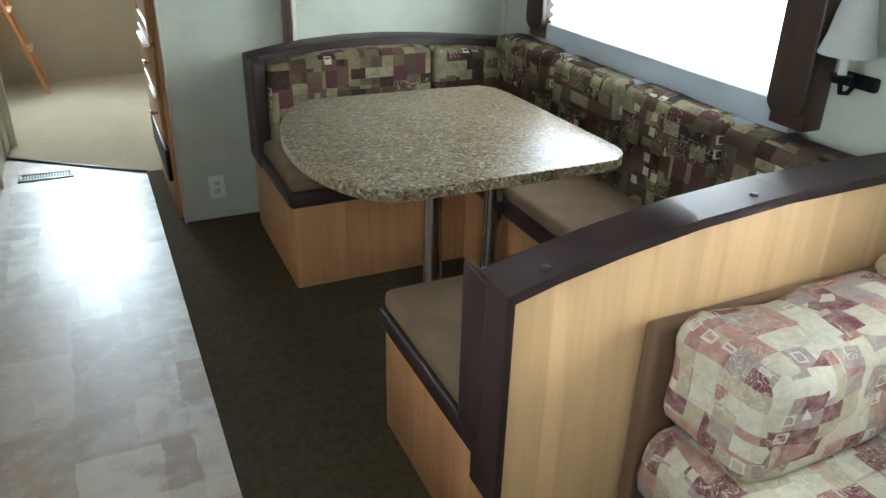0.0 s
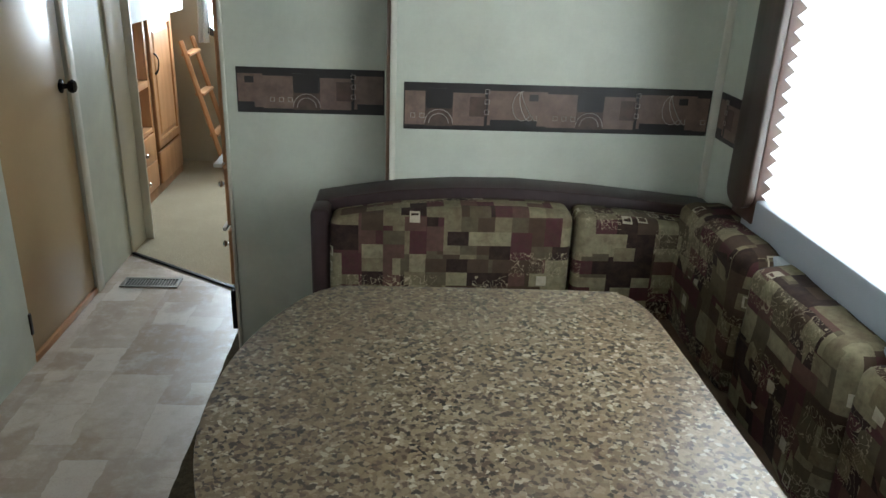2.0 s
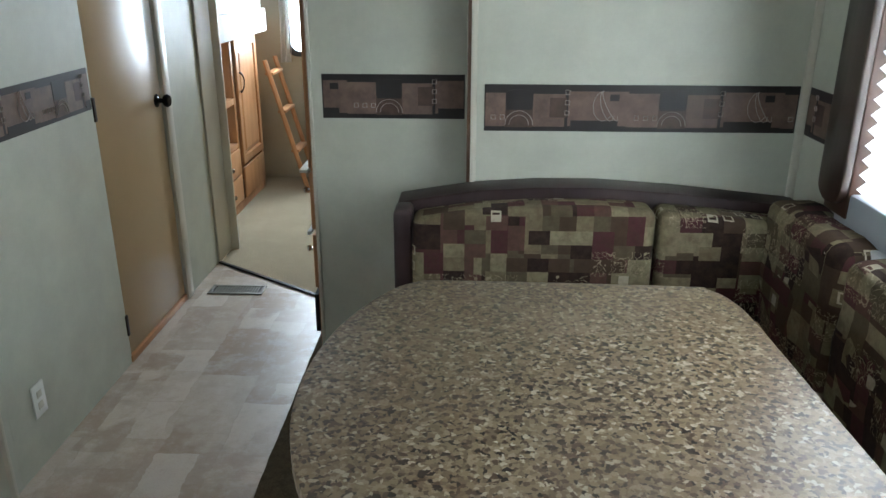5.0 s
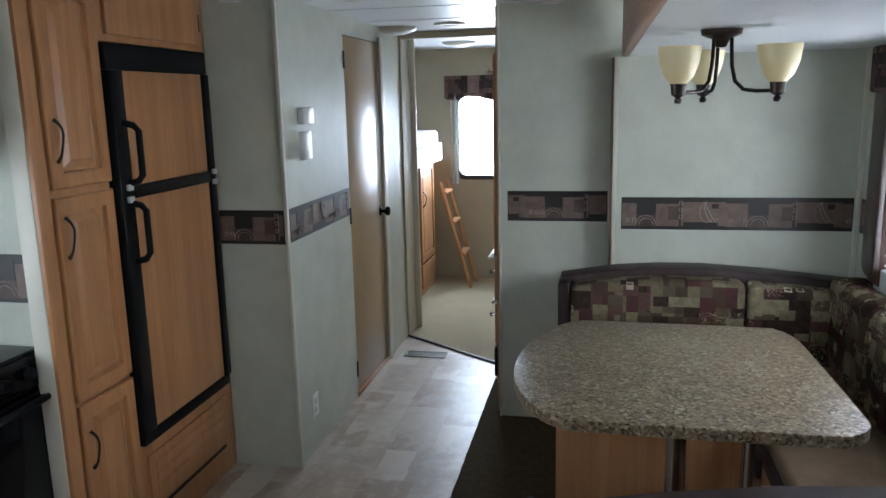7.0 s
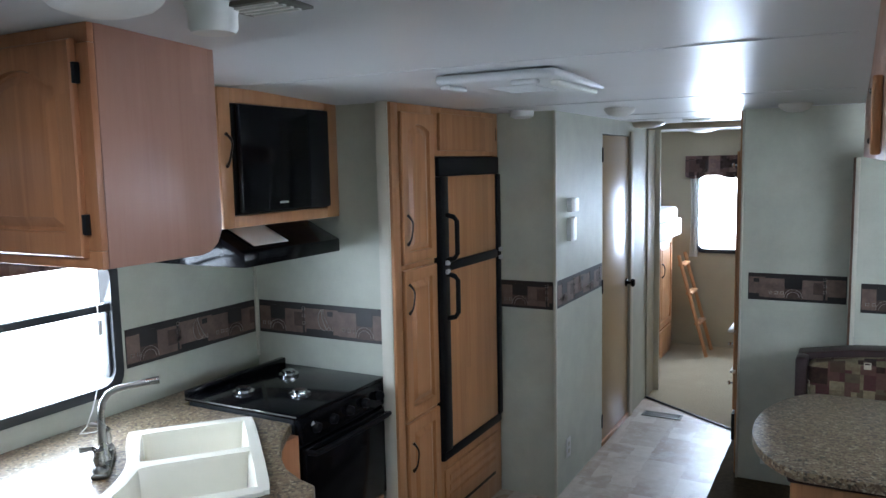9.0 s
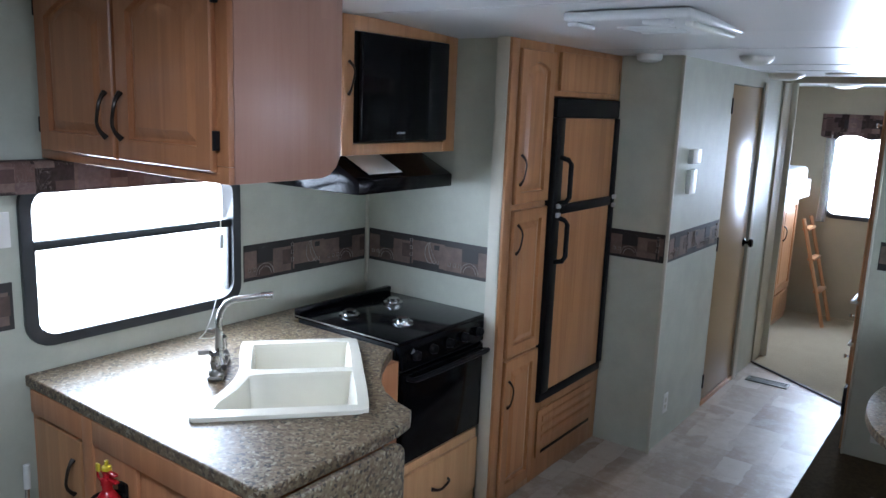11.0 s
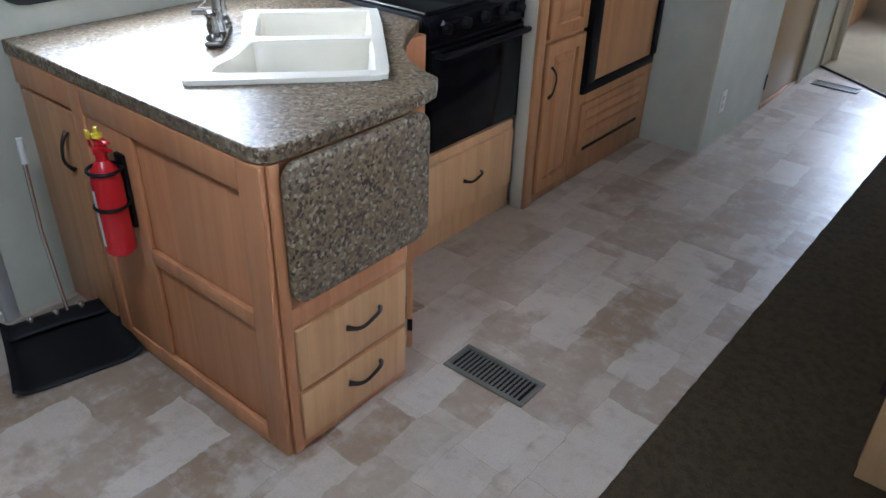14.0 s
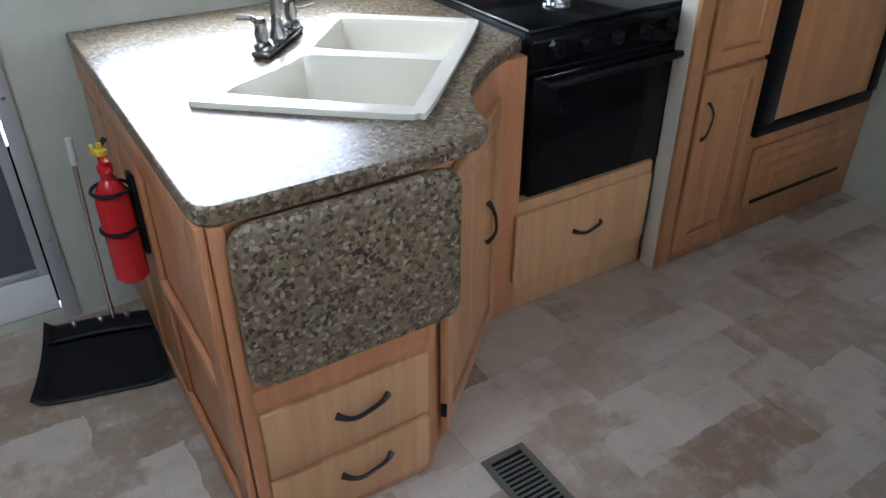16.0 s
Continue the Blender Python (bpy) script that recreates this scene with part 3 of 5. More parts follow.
wall("wall_bunk_end", face_ny(Y1), -1.6, 2.2, 0, CEIL, 0.06, [(0.44, 1.04, 0.98, 1.7)], mat=M_WALL_TAN, label="tan vinyl end wall of the bunk room")
wall("wall_bunk_right", face_nx(1.9), 4.6, Y1, 0, CEIL, 0.05, mat=M_WALL_TAN)
wall("wall_bunk_left", face_px(-0.7), 6.1, Y1, 0, CEIL, 0.05, mat=M_WALL_TAN)
b = Build()
b.box(-0.7, 0.325, 6.02, 6.07, 0, CEIL, 0)
structure(b.obj("wall_bunk_front", M_WALL_TAN, smooth=0), "partition at the bunk room")

# slide-out fascia and end trim
b = Build()
b.prism([(0.56, SLIDE - 0.004), (4.42, SLIDE - 0.004), (4.42, CEIL + 0.03), (2.76, CEIL + 0.03), (1.06, ceil_z(1.06) + 0.03), (0.56, ceil_z(0.56) + 0.03)], 1.812, 1.845, "x", 0.006)
structure(b.obj("trim_slide_fascia", M_FASCIA), "maple board along the edge of the slide-out ceiling")
b = Build()
b.box(1.768, 1.788, 4.4, 4.539, 0.0, SLIDE - 0.004, 0.004)
structure(b.obj("trim_slide_side", M_BROWN), "brown edge of the slide-out wall")
b = Build()
b.box(1.78, 1.8, 4.392, 4.41, 0.0, SLIDE - 0.004, 0.005)
structure(b.obj("trim_slide_end", M_CREAM), "cream trim strip at the end of the slide-out wall")
b = Build()
b.box(0.372, 0.39, 3.796, 3.812, 0, CEIL, 0.004)
b.box(2.845, XR, 4.392, 4.41, 0, SLIDE, 0.005)
b.box(XL, XL + 0.014, 2.743, 2.757, 0.95, CEIL, 0.004)
b.box(-0.012, 0.048, 2.695, 2.757, 0, CEIL, 0.004)
b.box(1.218, 1.23, 4.528, 4.545, 0, CEIL, 0.003)
structure(b.obj("trim_wall_corners", M_CREAM), "cream corner mouldings on the walls")
b = Build()
b.box(0.376, 0.388, 5.85, 6.085, 0.0, CEIL, 0.004).box(0.38, 0.43, 6.07, 6.09, 0, CEIL, 0.004)
structure(b.obj("trim_bunk_jamb", M_CREAM), "cream jamb at the bunk room opening")
b = Build()
b.box(0.38, 1.3, 5.86, 5.9, 2.085, CEIL, 0.003)
structure(b.obj("trim_header", M_CREAM), "cream header strip on the ceiling")

# borders
ZB0, ZB1 = 1.066, 1.218
border(face_ny(4.54), 1.265, 1.76, ZB0, ZB1, 0.088)
border(face_ny(4.41), 1.825, 2.843, 1.052, 1.205)
border(face_nx(XR), 4.06, 4.39, 1.052, 1.205)
border(face_px(XL), 1.99, 2.742, 1.07, 1.228)
border(face_ny(2.757), -0.755, -0.02, 1.07, 1.228)
border(face_ny(3.81), 0.06, 0.368, ZB0, ZB1)
border(face_px(0.375), 3.85, 4.675, ZB0, ZB1)
border(face_px(XL), 0.78, 1.06, 1.07, 1.228)


# ---- windows ----
def backdrop(m, u, z, w, h):
    Build(m).box(u - w / 2, u + w / 2, -0.62, -0.6, z - h / 2, z + h / 2, 0).obj("backdrop", M_OUT, smooth=0)["kind"] = "structure"


def rounded(u0, u1, z0, z1, r, n=5):
    pts = []
    for cu, cz, a in ((u1 - r, z0 + r, -90), (u1 - r, z1 - r, 0), (u0 + r, z1 - r, 90), (u0 + r, z0 + r, 180)):
        pts += [(cu + r * math.cos(radians(a + 90 * k / n)), cz + r * math.sin(radians(a + 90 * k / n))) for k in range(n + 1)]
    return pts


def frame_ring(b, u0, u1, z0, z1, width, r, w0, w1):
    """A frame with rounded corners around an opening."""
    o, i = rounded(u0, u1, z0, z1, r), rounded(u0 + width, u1 - width, z0 + width, z1 - width, max(0.01, r - width * 0.5))
    n = len(o)
    v = [(p[0], w, p[1]) for w in (w0, w1) for p in o] + [(p[0], w, p[1]) for w in (w0, w1) for p in i]
    f = []
    for k in range(n):
        q = (k + 1) % n
        f += [(k, q, n + q, n + k), (2 * n + k, 3 * n + k, 3 * n + q, 2 * n + q), (n + k, n + q, 3 * n + q, 3 * n + k), (k, 2 * n + k, 2 * n + q, q)]
    b.add(v, f)


def black_window(m, u0, u1, z0, z1, bar, name, label):
    e = thing(name, tuple(m @ Vector(((u0 + u1) / 2, 0, z0))), label, "window")
    e["kind"] = "structure"
    b = Build(m)
    frame_ring(b, u0, u1, z0, z1, 0.038, 0.085, -0.05, 0.018)
    b.obj("frame", M_FRAME, e)
    if bar:
        b = Build(m)
        b.box(u0 + 0.03, u1 - 0.03, -0.03, 0.008, bar - 0.016, bar + 0.016, 0.004)
        b.box(u0 + 0.036, u0 + 0.052, -0.03, 0.0, z0 + 0.03, bar, 0.003).box(u1 - 0.052, u1 - 0.036, -0.03, 0.0, z0 + 0.03, bar, 0.003)
        b.obj("crossbar", M_FRAME, e)
    p = Build(m).box(u0 + 0.03, u1 - 0.03, -0.045, -0.041, z0 + 0.03, z1 - 0.03, 0).obj("pane", M_GLASS, e, 0)
    p.visible_shadow = False
    return e


black_window(face_px(XL), 1.09, 1.965, 0.99, 1.56, 1.335, "window_1", "black-framed kitchen window with rounded corners above the counter")
black_window(face_ny(Y1), 0.4, 1.08, 0.94, 1.74, 0, "window_2", "dark-framed bunk room window, bright outside")
black_window(face_nx(XR), 2.57, 3.93, 0.87, 1.83, 0, "window_3", "dark-framed dinette window behind a pleated shade")
# Sofa window is out of view, added to let in light from the right.
black_window(face_nx(XR), 0.79, 1.61, 0.87, 1.83, 0, "window_unseen", "dark-framed sofa window, out of view and assumed for daylight from the right")
backdrop(face_px(XL), 1.52, 1.28, 2.6, 1.8)
backdrop(face_nx(XR), 3.25, 1.35, 2.4, 2.0)
# glowing sheet behind the assumed sofa window
backdrop(face_nx(XR), 1.2, 1.35, 1.6, 2.0)
backdrop(face_ny(Y1), 0.74, 1.34, 2.2, 2.0)


def pleated_shade(m, u0, u1, z0, z1):
    e = thing("pleated_shade", tuple(m @ Vector(((u0 + u1) / 2, 0.04, z0))), "white pleated window shade drawn down, glowing with daylight", "window shade")
    b = Build(m)
    n = 21
    b.grid(lambda a, c: (u0 + (u1 - u0) * a, 0.045 + (0.012 if round(c * 2 * n) % 2 else -0.012), z0 + 0.13 + (z1 - z0 - 0.13) * c), 1, 2 * n)
    b.obj("cloth", M_SHADE, e, 0)
    b = Build(m)
    b.box(u0, u1, 0.022, 0.085, z0, z0 + 0.04, 0.006).box(u0, u1, 0.03, 0.068, z0 + 0.04, z0 + 0.135, 0.008)
    b.obj("bottom_rail", M_RAILGREY, e)
    return e


pleated_shade(face_nx(XR), 2.5, 3.97, 0.855, 1.82)
# unseen shade to soften the added sofa window's light
pleated_shade(face_nx(XR), 0.75, 1.68, 0.855, 1.82)


def cornice(m, u0, u1, z0, z1, zt, w=0.14, depth=0.1):
    """The brown fabric-covered surround of a window: two side legs and a top box."""
    e = thing("window_cornice", tuple(m @ Vector(((u0 + u1) / 2, 0, z0))), "brown fabric window surround with padded side legs and valance", "window cornice")
    for a, c in ((u0, u0 + w), (u1 - w, u1)):
        b = Build(m)
        foot = [(a + (c - a) * (0.5 - 0.5 * math.cos(math.pi * k / 8)), z0 + 0.05 - 0.05 * math.sin(math.pi * k / 8)) for k in range(9)]
        b.prism(foot + [(c, zt), (a, zt)], depth - 0.025, depth, "y", 0.006, 3)
        b.obj("side_leg", M_OAKDARK, e)
        Build(m).box(a + 0.004, c - 0.004, 0.0, depth - 0.026, z0 - 0.03, zt, 0.004).obj("side_board", M_WALNUT, e)
    b = Build(m)
    b.box(u0 - 0.01, u1 + 0.01, 0.0, depth + 0.02, zt, z1, 0.012, 3)
    b.obj("valance", M_VAL, e)
    return e


cornice(face_nx(XR), 2.44, 4.03, 0.95, 1.845, 1.67)
# surround of the assumed sofa window, also out of view
cornice(face_nx(XR), 0.7, 1.76, 0.95, 1.845, 1.67)

# ---- dinette ----
e = thing("dinette_bench", (2.1, 4.05, 0.004), "U-shaped dinette bench with maple base and patchwork backrest under the window", "bench")
b = Build()
b.box(1.562, 2.33, 3.69, 4.405, 0.004, 0.37, 0.004)
b.obj("base", M_MAPLE, e)
b = Build()
b.box(2.33, 2.865, 2.75, 4.405, 0.004, 0.37, 0.004)
b.obj("base", M_MAPLE, e)
b = Build()
b.box(1.545, 2.865, 3.665, 4.2, 0.371, 0.44, 0.02, 3).box(2.3, 2.865, 2.76, 3.7, 0.371, 0.44, 0.02, 3)
b.obj("seat_edge", M_PURPLE, e)
b = Build()
b.box(1.56, 2.31, 3.68, 4.2, 0.43, 0.5, 0.025, 3)
b.obj("seat", M_SUEDE, e)
b = Build()
b.box(2.315, 2.75, 2.77, 4.2, 0.43, 0.495, 0.025, 3)
b.obj("seat", M_SUEDE, e)
top = [(1.56, 0.843), (1.66, 0.86), (1.8, 0.882), (2.0, 0.895), (2.2, 0.896), (2.45, 0.88), (2.7, 0.855), (2.865, 0.838)]
b = Build()
b.prism([(1.545, 0.37), (2.865, 0.37)] + [(x, z) for x, z in reversed(top)] + [(1.545, 0.84)], 4.27, 4.405, "y", 0.012, 3)
b.obj("back_edge", M_PURPLE, e)
b = Build()
b.box(1.54, 1.6, 4.165, 4.28, 0.37, 0.845, 0.018, 3)
b.obj("back_edge", M_PURPLE, e)
for x0, x1 in ((1.6, 2.36), (2.372, 2.85)):
    b = Build()
    inner = [(x, z - 0.03) for x, z in top if x0 + 0.03 < x < x1 - 0.03]
    def tz(x):
        for (xa, za), (xb, zb) in zip(top, top[1:]):
            if xa <= x <= xb:
                return za + (zb - za) * (x - xa) / (xb - xa) - 0.03
        return 0.82
    b.prism([(x0, 0.47), (x1, 0.47), (x1, tz(x1))] + list(reversed(inner)) + [(x0, tz(x0))], 4.14, 4.28, "y", 0.028, 4)
    b.obj("back_cushion", M_CLOTH, e)
for k, (y0, y1) in enumerate(((3.69, 4.2), (3.2, 3.685), (2.68, 3.195), (2.1, 2.675))):
    b = Build()
    b.box(2.7, 2.862, y0, y1, 0.46, 0.9, 0.05, 4)
    soften(b, 0.012, k + 1)
    b.obj("back_cushion", M_CLOTH, e, 70)

e = thing("dinette_bench", (2.1, 2.4, 0.004), "dinette bench with maple end panel and plum vinyl edging", "bench")
b = Build()
b.box(1.6, 2.335, 2.09, 2.745, 0.004, 0.36, 0.004)
b.obj("base", M_MAPLE, e)
b = Build()
b.prism([(2.1, 0.36), (2.76, 0.36), (2.775, 0.42), (2.2, 0.42), (2.17, 0.5), (2.1, 0.5)], 1.588, 2.3, "x", 0.012, 3)
b.obj("seat_edge", M_PURPLE, e)
b = Build()
b.box(1.6, 2.31, 2.2, 2.765, 0.415, 0.485, 0.025, 3)
b.obj("seat", M_SUEDE, e)
ptop = [(1.6, 0.86), (1.7, 0.885), (1.85, 0.915), (2.05, 0.945), (2.3, 0.965), (2.6, 0.97), (2.865, 0.965)]
b = Build()
b.prism([(1.605, 0.004), (2.865, 0.004)] + [(x, z - 0.02) for x, z in reversed(ptop[1:])] + [(1.6, 0.84)], 2.035, 2.06, "y", 0.003)
b.obj("end_panel", M_BLOND_LIT, e)
b = Build()
out = [(1.585, 0.3)] + [(1.585, 0.855)] + ptop[1:]
inn = [(1.603, 0.3)] + [(1.603, 0.835)] + [(x, z - 0.024) for x, z in ptop[1:]]
n = len(out)
for k in range(n - 1):
    b.prism([out[k], out[k + 1], inn[k + 1], inn[k]], 2.02, 2.14, "y", 0.0)
bmesh.ops.remove_doubles(b.bm, verts=b.bm.verts[:], dist=0.0005)
b.box(1.583, 1.6, 2.1, 2.215, 0.42, 0.845, 0.008, 3)
b.obj("edge_trim", M_PURPLE, e)
b = Build()
b.prism([(1.601, 0.46), (2.6, 0.46), (2.6, 0.92)] + [(x, z - 0.045) for x, z in reversed(ptop[1:-2])] + [(1.601, 0.82)], 2.1, 2.22, "y", 0.025, 4)
b.obj("back_cushion", M_CLOTH, e)
for x, z in ((1.69, 0.881), (2.22, 0.958)):
    b = Build()
    b.lathe([(0.0, 0.006), (0.008, 0.005), (0.011, 0.0), (0.011, -0.004)], (x, 2.058, z), 12)
    b.obj("button", M_PURPLE, e)

# table
e = thing("dinette_table", (2.02, 3.22, 0.004), "dinette table with speckled stone-look top on two steel posts", "table")
TX = [(1.72, 2.742), (2.31, 2.742), (2.39, 2.757), (2.438, 2.8), (2.455, 2.87), (2.452, 3.1), (2.445, 3.5), (2.43, 3.63), (2.39, 3.7), (2.32, 3.72), (1.75, 3.735), (1.64, 3.72), (1.56, 3.63), (1.485, 3.45), (1.452, 3.25), (1.462, 3.05), (1.52, 2.87), (1.61, 2.765)]


def smooth_loop(pts, n=4):
    """A closed Catmull-Rom curve through the points."""
    out, k = [], len(pts)
    for i in range(k):
        p0, p1, p2, p3 = (Vector(pts[(i + j) % k]) for j in (-1, 0, 1, 2))
        for s in range(n):
            t = s / n
            q = 0.5 * (2 * p1 + (p2 - p0) * t + (2 * p0 - 5 * p1 + 4 * p2 - p3) * t * t + (3 * p1 - p0 - 3 * p2 + p3) * t ** 3)
            out.append((q.x, q.y))
    return out


b = Build()
b.prism(smooth_loop(TX), 0.755, 0.79, bev=0.009, seg=3)
b.obj("top", M_STONE, e)
for x in (2.0, 2.25):
    b = Build()
    b.lathe([(0.0, 0.004), (0.105, 0.004), (0.103, 0.014), (0.085, 0.03), (0.055, 0.055), (0.038, 0.09), (0.032, 0.72), (0.05, 0.735), (0.08, 0.748), (0.085, 0.755), (0, 0.755)], (x, 3.3, 0.0), 24)
    b.obj("post", M_STEEL, e)

# sofa
e = thing("sofa", (2.4, 1.1, 0.004), "sofa in cream and burgundy patchwork cloth beside the dinette panel", "sofa")
b = Build()
b.box(1.925, 2.86, 1.965, 2.015, 0.05, 0.73, 0.015, 3)
b.obj("arm", M_BROWN, e)
b = Build()
b.box(1.95, 2.86, 0.65, 1.955, 0.03, 0.3, 0.015)
b.obj("base", M_OAKDARK, e)
b = Build()
b.box(1.9, 2.62, 1.3, 1.955, 0.3, 0.5, 0.06, 4)
soften(b, 0.012, 7)
b.obj("seat_cushion", M_SOFA, e, 80)
b = Build()
b.box(1.9, 2.62, 0.65, 1.295, 0.3, 0.5, 0.06, 4)
soften(b, 0.012, 8)
b.obj("seat_cushion", M_SOFA, e, 80)
b = Build()
b.box(2.5, 2.84, 0.65, 1.955, 0.42, 0.84, 0.07, 4)
soften(b, 0.014, 9)
b.obj("back_cushion", M_SOFA, e, 80)
e = thing("bolster", (2.2, 1.8, 0.5), "plump patchwork arm cushion in cream and burgundy resting on the sofa", "cushion")
b = Build()
b.box(1.945, 2.52, 1.68, 1.958, 0.497, 0.785, 0.06, 5)
soften(b, 0.022, 11, 0.07)
b.obj("cover", M_SOFA, e, 80)

# ---- kitchen base ----
e = thing("kitchen_peninsula", (0.0, 1.6, 0), "maple kitchen base cabinet with speckled counter, drawers and end panel", "kitchen cabinet")
b = Build()
b.prism([(XL, 1.1), (0.405, 1.1), (0.405, 1.545), (-0.02, 2.03), (-0.02, 2.125), (XL, 2.125)], 0.001, 0.865, bev=0.002)
base_body = b.obj("body", M_PANEL, e)
CT = [(XL, 1.08), (0.37, 1.08)] + [(0.37 + 0.052 * math.sin(radians(a)), 1.132 - 0.052 * math.cos(radians(a))) for a in (30, 60, 90)] + [(0.425, 1.5), (0.42, 1.6), (0.405, 1.675), (0.37, 1.722), (0.3, 1.742), (0.21, 1.785), (0.12, 1.86), (0.04, 1.96), (-0.02, 2.06), (-0.055, 2.13), (-0.62, 2.13), (-0.62, 2.75), (XL, 2.75)]
b = Build()
b.prism(CT, 0.866, 0.905, bev=0.006, seg=3)
counter = b.obj("counter", M_STONE, e, 0)
# end panel facing the door
m = face_ny(1.1)
b = Build(m)
b.box(0.325, 0.407, 0.001, 0.02, 0.002, 0.864, 0.004)
b.box(-0.42, -0.36, 0.001, 0.02, 0.002, 0.864, 0.004).box(-0.36, -0.13, 0.001, 0.014, 0.06, 0.782, 0.003)
b.box(-0.36, 0.325, 0.001, 0.02, 0.782, 0.864, 0.005).box(-0.13, 0.325, 0.001, 0.02, 0.396, 0.444, 0.006).box(-0.36, 0.325, 0.001, 0.02, 0.002, 0.06, 0.005)
b.box(-0.745, -0.42, 0.001, 0.02, 0.782, 0.864, 0.004)
b.obj("end_frame", M_PANEL, e)
d = panel_door(m, -0.72, -0.437, 0.06, 0.768, e, flat=True)
pull(m @ Matrix.Translation((0, 0.018, 0)), -0.475, 0.64, 0.12, d)
m = face_px(0.405)
b = Build(m)
b.box(1.1, 1.13, 0.001, 0.012, 0.002, 0.864, 0.003).box(1.125, 1.545, 0.001, 0.012, 0.42, 0.47, 0.003).box(1.125, 1.545, 0.001, 0.006, 0.002, 0.42, 0.002)
b.obj("front_frame", M_PANEL, e)
for z0, z1 in ((0.215, 0.405), (0.035, 0.2)):
    d = panel_door(m, 1.132, 1.535, z0, z1, e, name="drawer", flat=True, mat=M_HONEY)
    pull(m @ Matrix.Translation((0, 0.018, 0)), 1.36, (z0 + z1) / 2 + 0.02, 0.13, d, False)
b = Build(m)
b.prism(rounded(1.125, 1.612, 0.49, 0.862, 0.045), 0.013, 0.036, "y", 0.006)
b.obj("flap", M_STONE, e)
m = face_turned(-0.02, 2.03, -48.8) @ Matrix(((1, 0, 0, 0), (0, -1, 0, 0), (0, 0, 1, 0), (0, 0, 0, 1)))
m = m @ Matrix.Rotation(radians(0.8), 4, "Z")
d = panel_door(m, 0.03, 0.575, 0.05, 0.78, e)
pull(m @ Matrix.Translation((0, 0.019, 0)), 0.19, 0.48, 0.13, d)
for z in (0.12, 0.66):
    Build(m).box(0.574, 0.583, 0.003, 0.019, z, z + 0.04, 0.002).obj("hinge", M_BLACKMAT, d)

# sink
e = thing("kitchen_sink", (-0.13, 1.65, 0.9), "bisque double-bowl acrylic sink set into the counter", "sink")
NL, U, V = Vector((-0.053, 1.219)), Vector((0.649, 0.761)), Vector((-0.725, 0.688))
ms = Matrix(((U.x, V.x, 0, NL.x), (U.y, V.y, 0, NL.y), (0, 0, 1, 0), (0, 0, 0, 1)))


def bowl(b, o, r, z1, depth, taper=0.03):
    """A bowl sunk inside an outline ring; o: outer rim outline, r: bowl mouth outline."""
    n = len(r)
    cx, cy = sum(p[0] for p in r) / n, sum(p[1] for p in r) / n
    low = [(cx + (p[0] - cx) * (1 - taper * 3), cy + (p[1] - cy) * (1 - taper * 3)) for p in r]
    v = [(p[0], p[1], z1) for p in r] + [(cx + (p[0] - cx) * 0.97, cy + (p[1] - cy) * 0.97, z1 - 0.012) for p in r] + [(p[0], p[1], z1 - depth + 0.02) for p in low] + [(cx + (p[0] - cx) * 0.88, cy + (p[1] - cy) * 0.88, z1 - depth) for p in low]
    f = []
    for j in range(3):
        f += [(j * n + k, j * n + (k + 1) % n, (j + 1) * n + (k + 1) % n, (j + 1) * n + k) for k in range(n)]
    f.append(tuple(range(3 * n, 4 * n)))
    t = bmesh.new()
    vs = [t.verts.new(p) for p in v]
    for q in f:
        t.faces.new([vs[i] for i in q])
    t.transform(b.m)
    me = bpy.data.meshes.new("t")
    t.to_mesh(me)
    t.free()
    b.bm.from_mesh(me)
    bpy.data.meshes.remove(me)


BOWLS = ([(0.075, 0.045), (0.3, 0.035), (0.47, 0.035), (0.49, 0.055), (0.49, 0.31), (0.47, 0.335), (0.3, 0.335), (0.155, 0.33), (0.135, 0.29), (0.11, 0.2), (0.07, 0.11), (0.06, 0.065)],
         [(0.16, 0.385), (0.3, 0.38), (0.47, 0.38), (0.49, 0.4), (0.49, 0.64), (0.47, 0.665), (0.3, 0.665), (0.15, 0.66), (0.13, 0.64), (0.135, 0.52), (0.14, 0.41)])
RIM = [(0.0, -0.004), (0.03, -0.012), (0.26, -0.015), (0.47, -0.014), (0.508, -0.004), (0.526, 0.03), (0.53, 0.35), (0.526, 0.67), (0.508, 0.702), (0.47, 0.712), (0.3, 0.712), (0.11, 0.71), (0.085, 0.69), (0.088, 0.55), (0.1, 0.42), (0.092, 0.3), (0.055, 0.18), (0.012, 0.08), (-0.008, 0.02)]


def carve(ob, cutter):
    """Cuts the shape of one mesh out of another, and throws the cutter away."""
    mod = ob.modifiers.new("cut", "BOOLEAN")
    mod.operation, mod.object, mod.solver = "DIFFERENCE", cutter, "EXACT"
    me = bpy.data.meshes.new_from_object(ob.evaluated_get(bpy.context.evaluated_depsgraph_get()))
    ob.modifiers.clear()
    ob.data = me


cut = Build(ms)
for r in BOWLS:
    cut.prism(smooth_loop(r, 3), 0.7, 1.0, bev=0)
cut = cut.obj("cutter", M_BISQUE, smooth=0)
carve(counter, cut)
carve(base_body, cut)
b = Build(ms)
b.prism(smooth_loop(RIM, 4), 0.9052, 0.9195, bev=0.007, seg=4)
rim = b.obj("rim", M_BISQUE, e)
carve(rim, cut)
bpy.data.objects.remove(cut)
